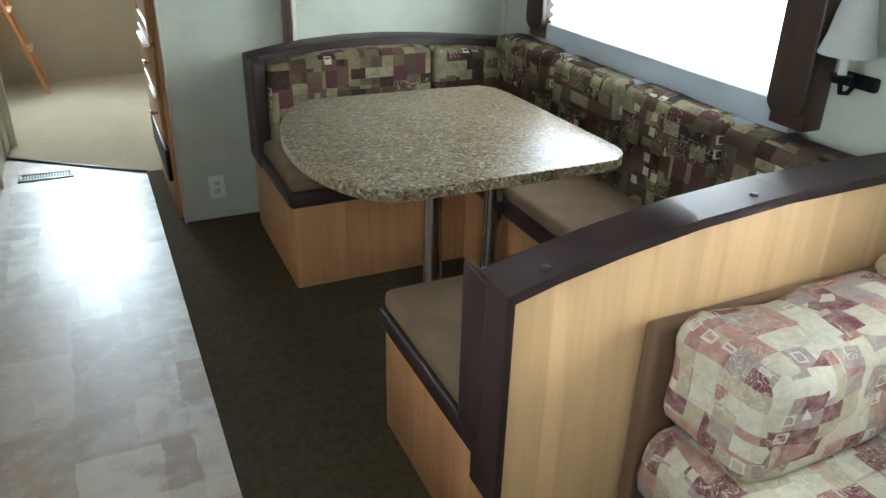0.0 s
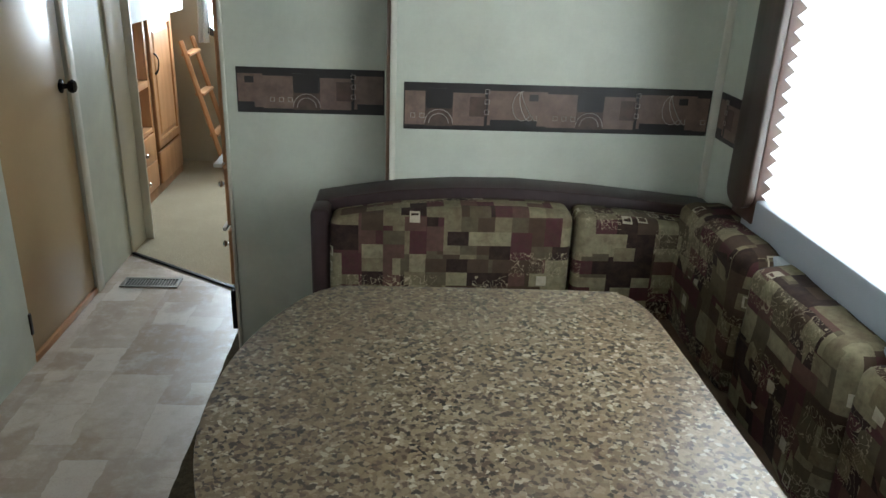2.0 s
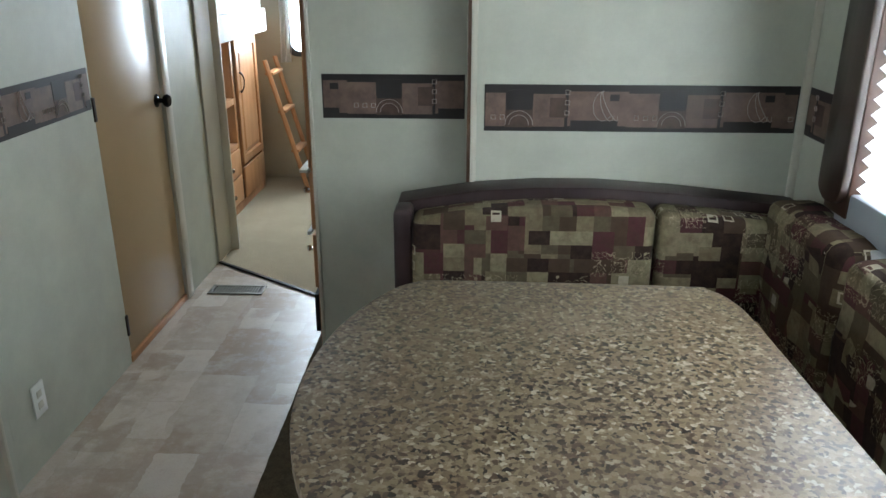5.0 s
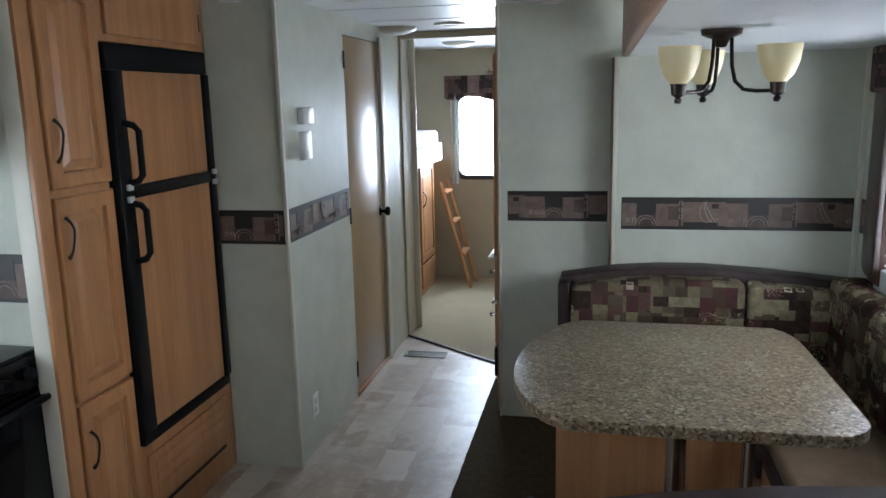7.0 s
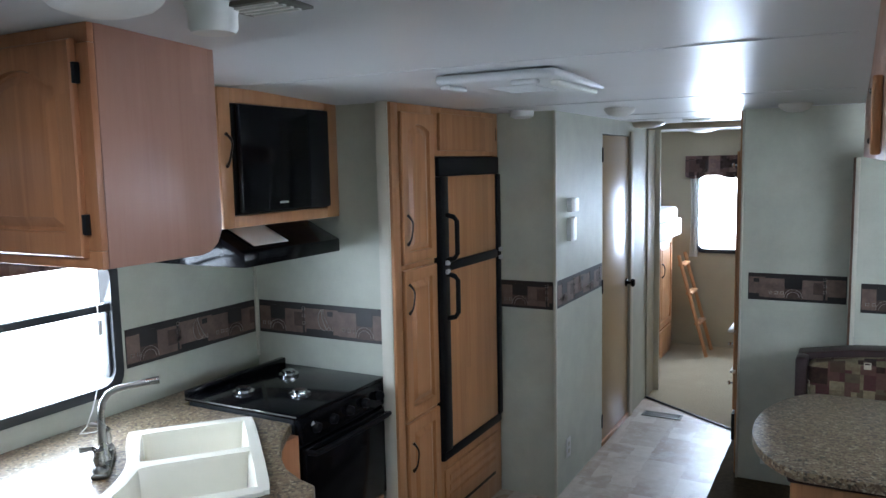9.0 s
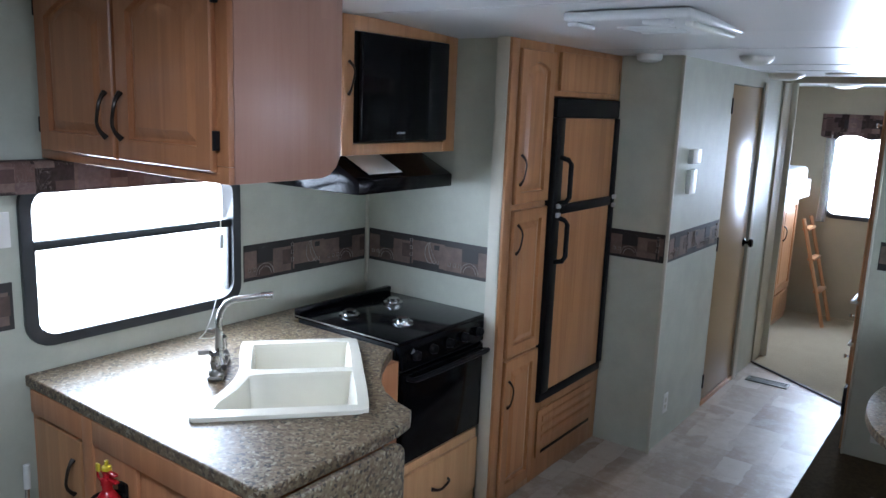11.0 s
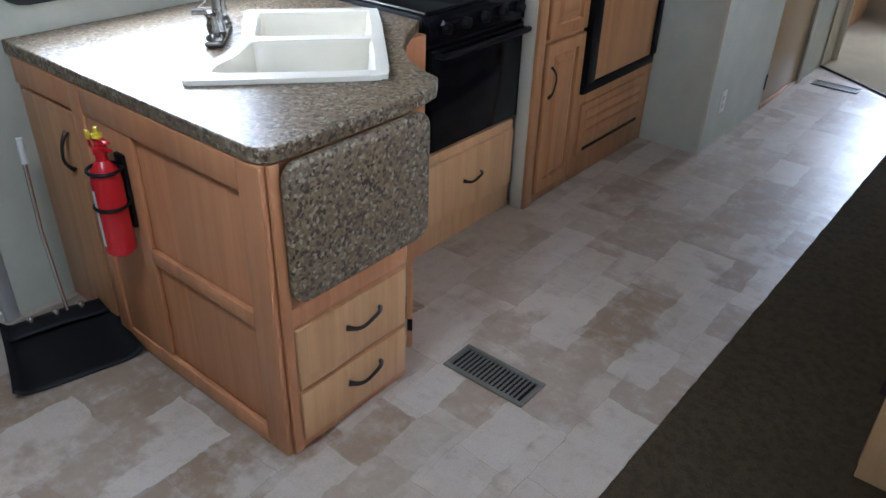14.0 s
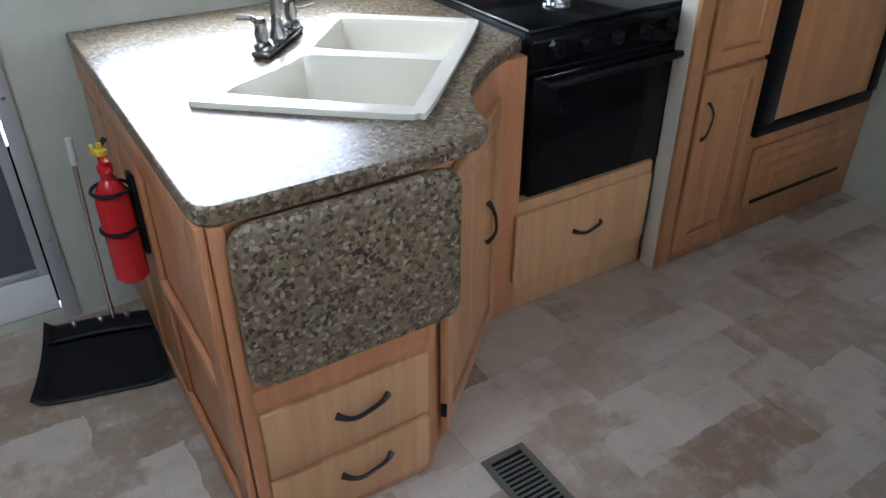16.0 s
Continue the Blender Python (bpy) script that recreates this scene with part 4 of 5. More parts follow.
for r in BOWLS:
    b = Build(ms)
    bowl(b, None, smooth_loop(r, 3), 0.917, 0.17)
    b.obj("bowl", M_BISQUE, e)
    cu, cv = sum(p[0] for p in r) / len(r), sum(p[1] for p in r) / len(r)
    b = Build(ms)
    b.lathe([(0.0, 0.752), (0.02, 0.752), (0.036, 0.748), (0.042, 0.745)], (cu, cv, 0), 20)
    b.obj("drain", M_CHROME, e)

# faucet
fc = ms @ Vector((0.03, 0.44, 0))
mf = Matrix.Translation((fc.x, fc.y, 0.9055)) @ Matrix.Rotation(math.atan2(V.y, V.x), 4, "Z")
e = thing("kitchen_faucet", (fc.x, fc.y, 0.9055), "brushed nickel kitchen faucet with two lever taps on the counter", "faucet")
b = Build(mf)
b.box(-0.125, 0.125, -0.027, 0.027, 0.0, 0.02, 0.009, 3)
b.obj("base", M_NICKEL, e)
b = Build(mf)
b.lathe([(0.024, 0.02), (0.022, 0.03), (0.016, 0.05), (0.015, 0.07)], (0, 0, 0), 18)
pts = [(0, 0, 0.05), (0, 0, 0.12), (0, -0.002, 0.18), (0, -0.01, 0.215), (0, -0.028, 0.24), (0, -0.055, 0.252), (0, -0.1, 0.258), (0, -0.15, 0.266), (0, -0.185, 0.268)]
b.tube(pts, [0.014, 0.0125, 0.0115, 0.011, 0.011, 0.011, 0.011, 0.0115, 0.013], 14)
b.obj("spout", M_NICKEL, e)
for k in (-0.1, 0.1):
    b = Build(mf)
    b.lathe([(0.024, 0.018), (0.024, 0.03), (0.016, 0.04), (0.019, 0.06), (0.014, 0.075), (0.017, 0.088), (0.01, 0.098), (0, 0.1)], (k, 0, 0), 16)
    b.tube([(k, 0, 0.085), (k * 1.1, 0.02, 0.1), (k * 1.25, 0.05, 0.104)], [0.008, 0.007, 0.0085], 10)
    b.obj("tap", M_NICKEL, e)

# stove
e = thing("gas_stove", (-0.33, 2.43, 0.0), "black gas range with three burners and oven door below", "stove")
b = Build()
b.box(-0.6, -0.045, 2.14, 2.735, 0.41, 0.915, 0.006)
b.obj("body", M_BLACKMAT, e)
b = Build()
b.box(-0.62, -0.03, 2.135, 2.74, 0.915, 0.932, 0.006, 3).box(-0.62, -0.59, 2.135, 2.74, 0.93, 0.96, 0.005)
b.obj("cooktop", M_BLACK, e)
for x, y in ((-0.44, 2.29), (-0.44, 2.58), (-0.2, 2.36)):
    b = Build()
    b.lathe([(0.045, 0.933), (0.045, 0.94), (0.03, 0.942), (0.03, 0.952), (0.024, 0.957), (0, 0.957)], (x, y, 0), 20)
    b.obj("burner", M_CHROME, e)
b = Build()
b.prism([(-0.05, 0.82), (-0.012, 0.82), (-0.02, 0.9), (-0.04, 0.928), (-0.06, 0.928)], 2.14, 2.735, "y", 0.004)
b.obj("control_panel", M_BLACK, e)
for k in range(5):
    b = Build()
    b.lathe([(0.021, 0), (0.019, 0.018), (0.015, 0.022), (0, 0.022)], (-0.014, 2.22 + 0.11 * k, 0.868), 16, pose(0, 0, 0, 0, 85))
    b.obj("knob", M_BLACKMAT, e)
b = Build()
b.box(-0.046, -0.012, 2.15, 2.725, 0.42, 0.8, 0.006)
b.obj("oven_door", M_BLACK, e)
b = Build()
b.tube([(-0.012, 2.17, 0.785), (0.02, 2.175, 0.785), (0.025, 2.22, 0.785), (0.025, 2.66, 0.785), (0.02, 2.7, 0.785), (-0.012, 2.705, 0.785)], 0.011, 10)
b.obj("handle", M_BLACKMAT, e)
Build(face_px(-0.0115)).prism([(2.19, 0.883), (2.214, 0.883), (2.202, 0.9)], 0.0, 0.002, "y", 0).obj("badge", M_ALU, e)
Build().box(-0.61, -0.035, 2.1325, 2.1345, 0.926, 0.9315, 0.0006).obj("edge_strip", M_NICKEL, e)
e = thing("stove_drawer_cabinet", (-0.3, 2.4, 0), "maple drawer cabinet below the oven", "cabinet")
b = Build()
b.box(-0.6, -0.022, 2.03, 2.694, 0.001, 0.405, 0.003)
b.obj("body", M_HONEY, e)
d = panel_door(face_px(-0.022), 2.11, 2.68, 0.12, 0.37, e, name="drawer", flat=True, mat=M_HONEY)
pull(face_px(-0.003), 2.4, 0.25, 0.12, d, False)

# hood and microwave
e = thing("range_hood", (-0.45, 2.4, 1.49), "black range hood with a manual lying on its slope", "range hood")
b = Build()
b.prism([(XL, 1.49), (-0.22, 1.49), (-0.22, 1.545), (-0.4, 1.63), (XL, 1.63)], 2.1, 2.7, "y", 0.004)
b.obj("body", M_BLACK, e)
e2 = thing("manual_booklet", (-0.33, 2.25, 1.6), "white printed booklet lying on the hood", "booklet")
mm = Matrix.Translation((-0.31, 2.28, 1.596)) @ Matrix.Rotation(radians(25.5), 4, "Y")
Build(mm).box(-0.075, 0.075, -0.1, 0.1, 0.0, 0.004, 0.001).obj("pages", M_WHITE, e2)
MW_TOP = ceil_z(2.4) + 0.01
e = thing("microwave_cabinet", (-0.5, 2.42, 1.64), "maple wall cabinet framing a built-in microwave", "cabinet")
b = Build()
b.box(XL, -0.275, 2.05, 2.755, 1.64, 1.675, 0.003).box(XL, -0.275, 2.05, 2.755, 2.108, MW_TOP, 0.003)
b.box(XL, -0.275, 2.05, 2.09, 1.675, 2.108, 0.003).box(XL, -0.275, 2.68, 2.755, 1.675, 2.108, 0.003).box(XL, XL + 0.02, 2.09, 2.68, 1.675, 2.09, 0.002)
b.box(-0.275, -0.255, 2.04, 2.1, 1.64, MW_TOP, 0.003).box(-0.275, -0.255, 2.67, 2.755, 1.64, MW_TOP, 0.003).box(-0.275, -0.255, 2.1, 2.67, 1.64, 1.685, 0.003).box(-0.275, -0.255, 2.1, 2.67, 2.104, MW_TOP, 0.003)
b.obj("frame", M_MAPLE, e)
pull(face_px(-0.255), 2.068, 1.93, 0.12, e)
e = thing("microwave", (-0.45, 2.385, 1.686), "black built-in microwave oven with a glossy door", "microwave")
b = Build()
b.box(XL + 0.03, -0.25, 2.102, 2.668, 1.687, 2.102, 0.004)
b.obj("body", M_BLACKMAT, e)
b = Build()
b.box(-0.249, -0.225, 2.108, 2.52, 1.692, 2.1, 0.01, 3)
b.obj("door", M_BLACK, e)
b = Build()
b.box(-0.249, -0.228, 2.525, 2.66, 1.692, 2.1, 0.006)
b.obj("control_panel", M_BLACKMAT, e)
Build(face_px(-0.225)).box(2.32, 2.37, 0.0005, 0.002, 1.722, 1.73, 0.0006).obj("badge", M_ALU, e)

# overhead cabinet facing the door
OH_TOP = ceil_z(1.2)
e = thing("overhead_cabinet", (-0.3, 1.35, 1.62), "maple overhead kitchen cabinet with arched raised-panel doors", "cabinet")
b = Build()
PT = [(1.2, 1.625), (1.5, 1.625)] + [(1.5 + 0.08 * math.sin(radians(a)), 1.705 - 0.08 * math.cos(radians(a))) for a in (25, 50, 75, 90)] + [(1.58, OH_TOP), (1.2, OH_TOP)]
b.prism(PT, 0.165, 0.19, "x", 0.003)
b.obj("side", M_PINK_PANEL, e)
b = Build()
b.box(XL + 0.001, 0.164, 1.2, 1.56, 1.63, OH_TOP, 0.003)
b.obj("body", M_PANEL, e)
m = face_ny(1.2)
b = Build(m)
b.box(XL + 0.001, 0.19, 0.001, 0.02, 1.625, 1.67, 0.003).box(XL + 0.001, 0.19, 0.001, 0.02, 2.165, OH_TOP, 0.003)
for u0, u1 in ((XL + 0.001, -0.72), (-0.32, -0.27), (0.13, 0.19)):
    b.box(u0, u1, 0.001, 0.02, 1.67, 2.165, 0.003)
b.obj("face_frame", M_RED_MAPLE, e)
m2 = m @ Matrix.Translation((0, 0.02, 0))
for u0, u1, hu in ((-0.735, -0.305, -0.335), (-0.285, 0.145, -0.255)):
    d = panel_door(m2, u0, u1, 1.655, 2.175, e, mat=M_RED_MAPLE, arch=0.05, rail=0.06)
    for hz in (1.71, 2.07):
        Build(m2).box(u1 + 0.0005 if u1 > 0 else u0 - 0.013, u1 + 0.013 if u1 > 0 else u0 - 0.0005, 0.0005, 0.017, hz, hz + 0.05, 0.002).obj("hinge", M_BLACKMAT, d)
    pull(m2 @ Matrix.Translation((0, 0.019, 0)), hu, 1.78, 0.13, d)
e = thing("window_valance", (-0.7, 1.5, 1.52), "brown patterned fabric valance over the kitchen window", "valance")
Build().box(XL + 0.001, -0.68, 0.97, 2.03, 1.52, 1.622, 0.01, 3).obj("cover", M_VAL, e)

# ---- pantry and refrigerator ----
e = thing("pantry_cabinet", (-0.2, 3.0, 0), "tall maple pantry cabinet with raised-panel doors around the refrigerator", "cabinet")
b = Build()
b.box(-0.55, 0.05, 2.758, 3.072, 0.001, CEIL - 0.002, 0.003)
b.box(-0.55, 0.05, 3.073, 3.808, 0.001, 0.425, 0.003).box(-0.55, 0.05, 3.073, 3.808, 1.9, CEIL - 0.002, 0.003).box(-0.55, 0.05, 3.757, 3.808, 0.425, 1.9, 0.003)
b.obj("body", M_ORANGE, e)
m = face_px(0.05)
b = Build(m)
b.box(2.7, 2.757, -0.02, 0.012, 0.002, CEIL - 0.003, 0.003)
b.obj("face_frame", M_ORANGE, e)
for z0, z1, hz in ((0.05, 0.712, 0.555), (0.73, 1.402, 1.275), (1.428, 2.09, 1.58)):
    d = panel_door(m, 2.775, 3.066, z0, z1, e, arch=0.03 if z0 > 1.2 else 0.0, rail=0.05, mat=M_ORANGE)
    pull(m @ Matrix.Translation((0, 0.019, 0)), 2.8, hz, 0.13, d)
d = panel_door(m, 3.12, 3.745, 1.925, 2.1, e, flat=True, mat=M_ORANGE)
b = Build(m)
b.box(3.75, 3.762, 0.001, 0.014, 1.98, 2.05, 0.002)
b.obj("hinge", M_BRONZE, e)
b = Build(m)
b.box(3.12, 3.745, 0.001, 0.012, 0.12, 0.37, 0.003)
for k in range(3):
    b.box(3.16, 3.7, 0.010, 0.016, 0.2 + 0.05 * k, 0.235 + 0.05 * k, 0.003)
b.obj("vent_panel", M_ORANGE, e)
# Black strip on the panel paints the dark of a slot; nothing is cut.
b = Build(m)
b.box(3.16, 3.7, 0.0125, 0.0145, 0.135, 0.152, 0.001)
b.obj("slot_shade", M_BLACKMAT, e)
e = thing("refrigerator", (-0.2, 3.42, 0.43), "built-in refrigerator with maple door panels in black frames", "refrigerator")
b = Build(m)
b.box(3.076, 3.752, -0.55, 0.0, 0.43, 1.895, 0.002)
b.obj("body", M_BLACKMAT, e)
for n, (u0, u1, z0, z1) in enumerate(((3.076, 3.752, 1.805, 1.895), (3.076, 3.752, 0.43, 0.478), (3.076, 3.15, 0.478, 1.805), (3.706, 3.752, 0.478, 1.805), (3.15, 3.706, 1.355, 1.4))):
    b = Build(m)
    b.box(u0, u1, 0.001, 0.032 if n < 2 else 0.042, z0, z1, 0.006)
    b.obj("frame", M_BLACKMAT, e)
for z0, z1 in ((0.479, 1.354), (1.401, 1.804)):
    b = Build(m)
    b.box(3.151, 3.705, 0.002, 0.03, z0, z1, 0.003)
    b.obj("door_panel", M_ORANGE, e)
for z0, z1 in ((1.13, 1.345), (1.41, 1.625)):
    b = Build(m)
    pts = [(3.125, 0.038, z0), (3.125, 0.08, z0 + 0.01), (3.14, 0.088, z0 + 0.03), (3.14, 0.088, z1 - 0.03), (3.125, 0.08, z1 - 0.01), (3.125, 0.038, z1)]
    b.tube(pts, 0.012, 10)
    b.obj("handle", M_BLACKMAT, e)
for u in (3.1, 3.71):
    for z in (1.345, 1.388):
        Build(m).box(u, u + 0.03, 0.0425, 0.056, z, z + 0.022, 0.003).obj("hinge", M_ALU, e)

# ---- bathroom door ----
e = thing("door_1", (0.36, 5.0, 0.03), "closed tan veneer bathroom door with a black knob", "door")
e["kind"] = "structure"
m = face_px(0.375)
b = Build(m)
b.box(4.7, 5.34, -0.035, -0.004, 0.035, 2.025, 0.003)
b.obj("leaf", M_DOORTAN, e)
b = Build(m)
b.box(5.34, 5.42, 0.001, 0.014, 0.0, 2.06, 0.004)
b.obj("jamb", M_CREAM, e)
b = Build(m)
b.box(4.685, 5.345, -0.04, 0.006, 0.001, 0.032, 0.004)
b.obj("sill", M_MAPLE_H, e)
b = Build(m)
b.lathe([(0.03, 0.0), (0.03, 0.006), (0.012, 0.012), (0.011, 0.03), (0.026, 0.04), (0.03, 0.052), (0.024, 0.062), (0, 0.064)], (5.285, -0.006, 1.0), 18, pose(0, 0, 0, -90))
b.obj("knob", M_BLACK, e)
for z in (0.17, 1.06, 1.9):
    b = Build(m)
    b.box(4.682, 4.7, -0.004, 0.006, z - 0.045, z + 0.045, 0.002)
    b.obj("hinge", M_BRONZE, e)

# ---- hallway wardrobe ----
e = thing("wardrobe", (1.5, 4.95, 0), "tall brown wardrobe with small pale knobs beside the passage", "wardrobe")
b = Build()
b.box(1.2, 1.85, 4.601, 5.33, 0.001, CEIL - 0.002, 0.004)
b.obj("body", M_MAPLE, e)
m = face_nx(1.2)
for z0, z1 in ((0.38, 0.6), (0.62, 0.84), (0.86, 1.9)):
    d = panel_door(m, 4.63, 5.3, z0, z1, e, name="drawer" if z1 < 1 else "door", flat=z1 < 1)
    b = Build(m)
    b.lathe([(0.006, 0), (0.006, 0.02), (0.014, 0.028), (0.01, 0.036), (0, 0.036)], (4.7, 0.019, z1 - 0.08), 12, pose(0, 0, 0, -90))
    b.obj("knob", M_CHROME, d)
b = Build(m)
b.box(4.61, 5.32, 0.001, 0.02, 0.2, 0.36, 0.003)
b.obj("kick_panel", M_BLACKMAT, e)
for y1, w, z in ((4.95, 0.05, 0.846), (4.85, 0.034, 0.604)):
    b = Build(m)
    b.box(4.615, y1, 0.0195, w, z, z + 0.014, 0.003)
    b.obj("drawer_liner", M_WHITE, e)

# ---- bunk room ----
e = thing("bunk_cabinet", (0.0, 6.9, 0), "maple bunk room cabinet with open shelves, drawers and a tall door", "cabinet")
b = Build()
b.box(-0.65, 0.23, 6.1, 6.14, 0.001, 1.21, 0.003).box(-0.65, 0.23, 6.88, 6.92, 0.001, 1.21, 0.003).box(-0.65, 0.23, 7.45, 7.49, 0.001, 1.21, 0.003)
b.box(-0.65, -0.6, 6.14, 7.45, 0.001, 1.21, 0.002).box(-0.65, 0.23, 6.14, 6.88, 0.43, 0.46, 0.002).box(-0.65, 0.23, 6.14, 6.88, 0.72, 0.76, 0.002).box(-0.65, 0.23, 6.14, 7.45, 0.001, 0.06, 0.002)
b.box(-0.65, 0.23, 6.1, 7.49, 1.21, 1.26, 0.003)
b.obj("body", M_MAPLE, e)
m = face_px(0.23)
for z0, z1 in ((0.08, 0.25), (0.26, 0.43)):
    d = panel_door(m, 6.3, 6.86, z0, z1, e, name="drawer", flat=True)
    b = Build(m)
    b.lathe([(0.006, 0), (0.006, 0.02), (0.016, 0.028), (0.01, 0.036), (0, 0.036)], (6.58, 0.019, (z0 + z1) / 2), 12, pose(0, 0, 0, -90))
    b.obj("knob", M_CHROME, d)
d = panel_door(m, 6.93, 7.44, 0.3, 1.13, e)
pull(m @ Matrix.Translation((0, 0.019, 0)), 6.98, 0.85, 0.13, d)
d = panel_door(m, 6.93, 7.44, 0.07, 0.28, e, flat=True)
e = thing("bunk_mattress", (-0.2, 6.9, 1.26), "white bunk mattress lit by the window on the upper bunk", "mattress")
b = Build()
b.box(-0.66, 0.27, 6.1, 7.6, 1.262, 1.41, 0.04, 4)
b.obj("pad", M_BED, e)
e = thing("bunk_rail", (0.27, 6.9, 1.24), "white upper bunk front rail", "bed rail")
Build().box(0.271, 0.31, 6.08, 7.55, 1.14, 1.3, 0.012, 3).obj("board", M_BED, e)
e = thing("bunk_ladder", (0.45, 7.3, 0), "light maple bunk ladder leaning against the upper bunk", "ladder")
b0, b1 = Vector((0.6, 7.3, 0.006)), Vector((0.32, 7.38, 0.95))
for dy in (0.0, 0.3):
    b = Build()
    b.tube([b0 + Vector((0, dy, 0)), b1 + Vector((0, dy, 0))], 0.019, 8, 0.7)
    b.obj("rail", M_MAPLE, e)
for k in (0.32, 0.62, 0.9):
    p = b0.lerp(b1, k)
    b = Build()
    b.box(p.x - 0.03, p.x + 0.03, p.y, p.y + 0.3, p.z - 0.01, p.z + 0.01, 0.004)
    b.obj("rung", M_MAPLE_H, e)
e = thing("window_curtain", (0.5, 7.7, 1.1), "white curtain panel and brown valance at the bunk window", "curtain")
b = Build(face_ny(Y1))
b.grid(lambda a, c: (0.355 + 0.08 * a + 0.012 * math.sin(c * 3), 0.03 + 0.014 * math.sin(a * 4 * math.pi), 0.9 + 0.8 * c), 24, 8)
b.obj("panel", M_CURTAIN, e)
b = Build(face_ny(Y1))
b.grid(lambda a, c: (0.31 + 0.85 * a, 0.05 + 0.012 * math.sin(a * 14 * math.pi), 1.69 + 0.2 * c - 0.02 * math.sin(a * 5 * math.pi) * (1 - c)), 80, 6)
b.obj("valance", M_VAL, e)

# ---- chandelier ----
CX, CY = 2.052, 3.05
e = thing("chandelier", (CX, CY, SLIDE), "dark bronze three-arm ceiling lamp with amber glass shades, unlit", "ceiling lamp")
b = Build()
b.lathe([(0.0, SLIDE - 0.001), (0.058, SLIDE - 0.001), (0.054, SLIDE - 0.016), (0.025, SLIDE - 0.028), (0.014, SLIDE - 0.05), (0.0, SLIDE - 0.052)], (CX, CY, 0), 24)
b.obj("canopy", M_BRONZE, e)
for a in (-21, 99, 219):
    c, sn = math.cos(radians(a)), math.sin(radians(a))
    b = Build()
    prof = [(0.028, -0.02), (0.032, -0.1), (0.042, -0.145), (0.066, -0.168), (0.1, -0.173), (0.156, -0.173)]
    b.tube([(CX + c * r, CY + sn * r, SLIDE + z) for r, z in prof], 0.0055, 10)
    b.lathe([(0, -0.205), (0.009, -0.203), (0.011, -0.193), (0.006, -0.187), (0.019, -0.18), (0.022, -0.15), (0.0, -0.15)], (CX + c * 0.156, CY + sn * 0.156, SLIDE), 18)
    b.obj("arm", M_BRONZE, e)
    b = Build()
    b.lathe([(0.022, -0.15), (0.04, -0.13), (0.053, -0.095), (0.059, -0.05), (0.056, -0.05), (0.05, -0.095), (0.037, -0.126), (0.016, -0.145)], (CX + c * 0.156, CY + sn * 0.156, SLIDE), 28)
    b.obj("shade", M_LAMPGLASS, e)

# ---- wall sconce by the sofa ----
e = thing("wall_sconce", (XR, 2.38, 1.1), "black wall sconce with candle sleeve and white shade", "wall lamp")
b = Build()
b.box(2.845, XR - 0.001, 2.29, 2.42, 1.07, 1.11, 0.008, 3).tube([(2.85, 2.35, 1.09), (2.82, 2.35, 1.06), (2.79, 2.35, 1.065), (2.78, 2.35, 1.1)], 0.007, 10)
b.lathe([(0.0, 1.09), (0.026, 1.095), (0.03, 1.115), (0, 1.116)], (2.78, 2.35, 0), 18)
b.obj("bracket", M_BLACKMAT, e)
b = Build()
b.lathe([(0.0, 1.116), (0.012, 1.116), (0.012, 1.18), (0.0, 1.18)], (2.78, 2.35, 0), 14)
b.obj("candle", M_WHITE, e)
b = Build()
b.lathe([(0.075, 1.17), (0.06, 1.22), (0.05, 1.28), (0.04, 1.32), (0.038, 1.32), (0.048, 1.28), (0.058, 1.22), (0.073, 1.17)], (2.78, 2.35, 0), 26)
b.obj("shade", M_CURTAIN, e)

# ---- fire extinguisher ----
ex, ey = -0.19, 1.03
e = thing("fire_extinguisher", (ex, ey, 0.44), "red fire extinguisher with yellow pin in a black wall bracket", "fire extinguisher")
b = Build()
b.lathe([(0, 0.44), (0.035, 0.44), (0.041, 0.447), (0.041, 0.655), (0.037, 0.685), (0.022, 0.708), (0.015, 0.716), (0.015, 0.735), (0, 0.735)], (ex, ey, 0), 28)
b.obj("cylinder", M_RED, e)
b = Build()
b.lathe([(0.018, 0.735), (0.018, 0.752), (0.011, 0.757), (0.011, 0.775), (0, 0.775)], (ex, ey, 0), 16)
b.box(ex - 0.012, ex + 0.055, ey - 0.008, ey + 0.008, 0.752, 0.76, 0.003).box(ex - 0.012, ex + 0.05, ey - 0.008, ey + 0.008, 0.772, 0.78, 0.003)
b.tube([(ex - 0.026 + 0.017 * math.cos(k * math.pi / 6), ey - 0.004, 0.757 + 0.017 * math.sin(k * math.pi / 6)) for k in range(13)], 0.0035, 8)
b.obj("valve", M_RED, e)
b = Build()
b.lathe([(0, 0.78), (0.014, 0.78), (0.014, 0.79), (0.006, 0.794), (0.006, 0.808), (0, 0.808)], (ex, ey, 0), 12)
b.box(ex - 0.026, ex - 0.008, ey - 0.02, ey - 0.012, 0.775, 0.8, 0.003)
b.obj("pin", M_YELLOW, e)
b = Build()
b.box(ex - 0.02, ex + 0.02, ey + 0.041, 1.084, 0.5, 0.72, 0.004)
for z in (0.585, 0.69):
    b.tube([(ex + 0.044 * math.cos(k * math.pi / 12), ey + 0.044 * math.sin(k * math.pi / 12), z) for k in range(25)], 0.005, 6)
b.box(ex - 0.085, ex - 0.035, ey - 0.006, ey + 0.006, 0.58, 0.594, 0.004)
b.obj("bracket", M_BLACKMAT, e)
b = Build(Matrix.Translation((ex, ey, 0)))
n = 9
b.grid(lambda a, c: (0.0417 * math.cos(radians(205 + 72 * a)), 0.0417 * math.sin(radians(205 + 72 * a)), 0.47 + 0.17 * c), n, 1)
b.obj("label", M_WHITE, e)

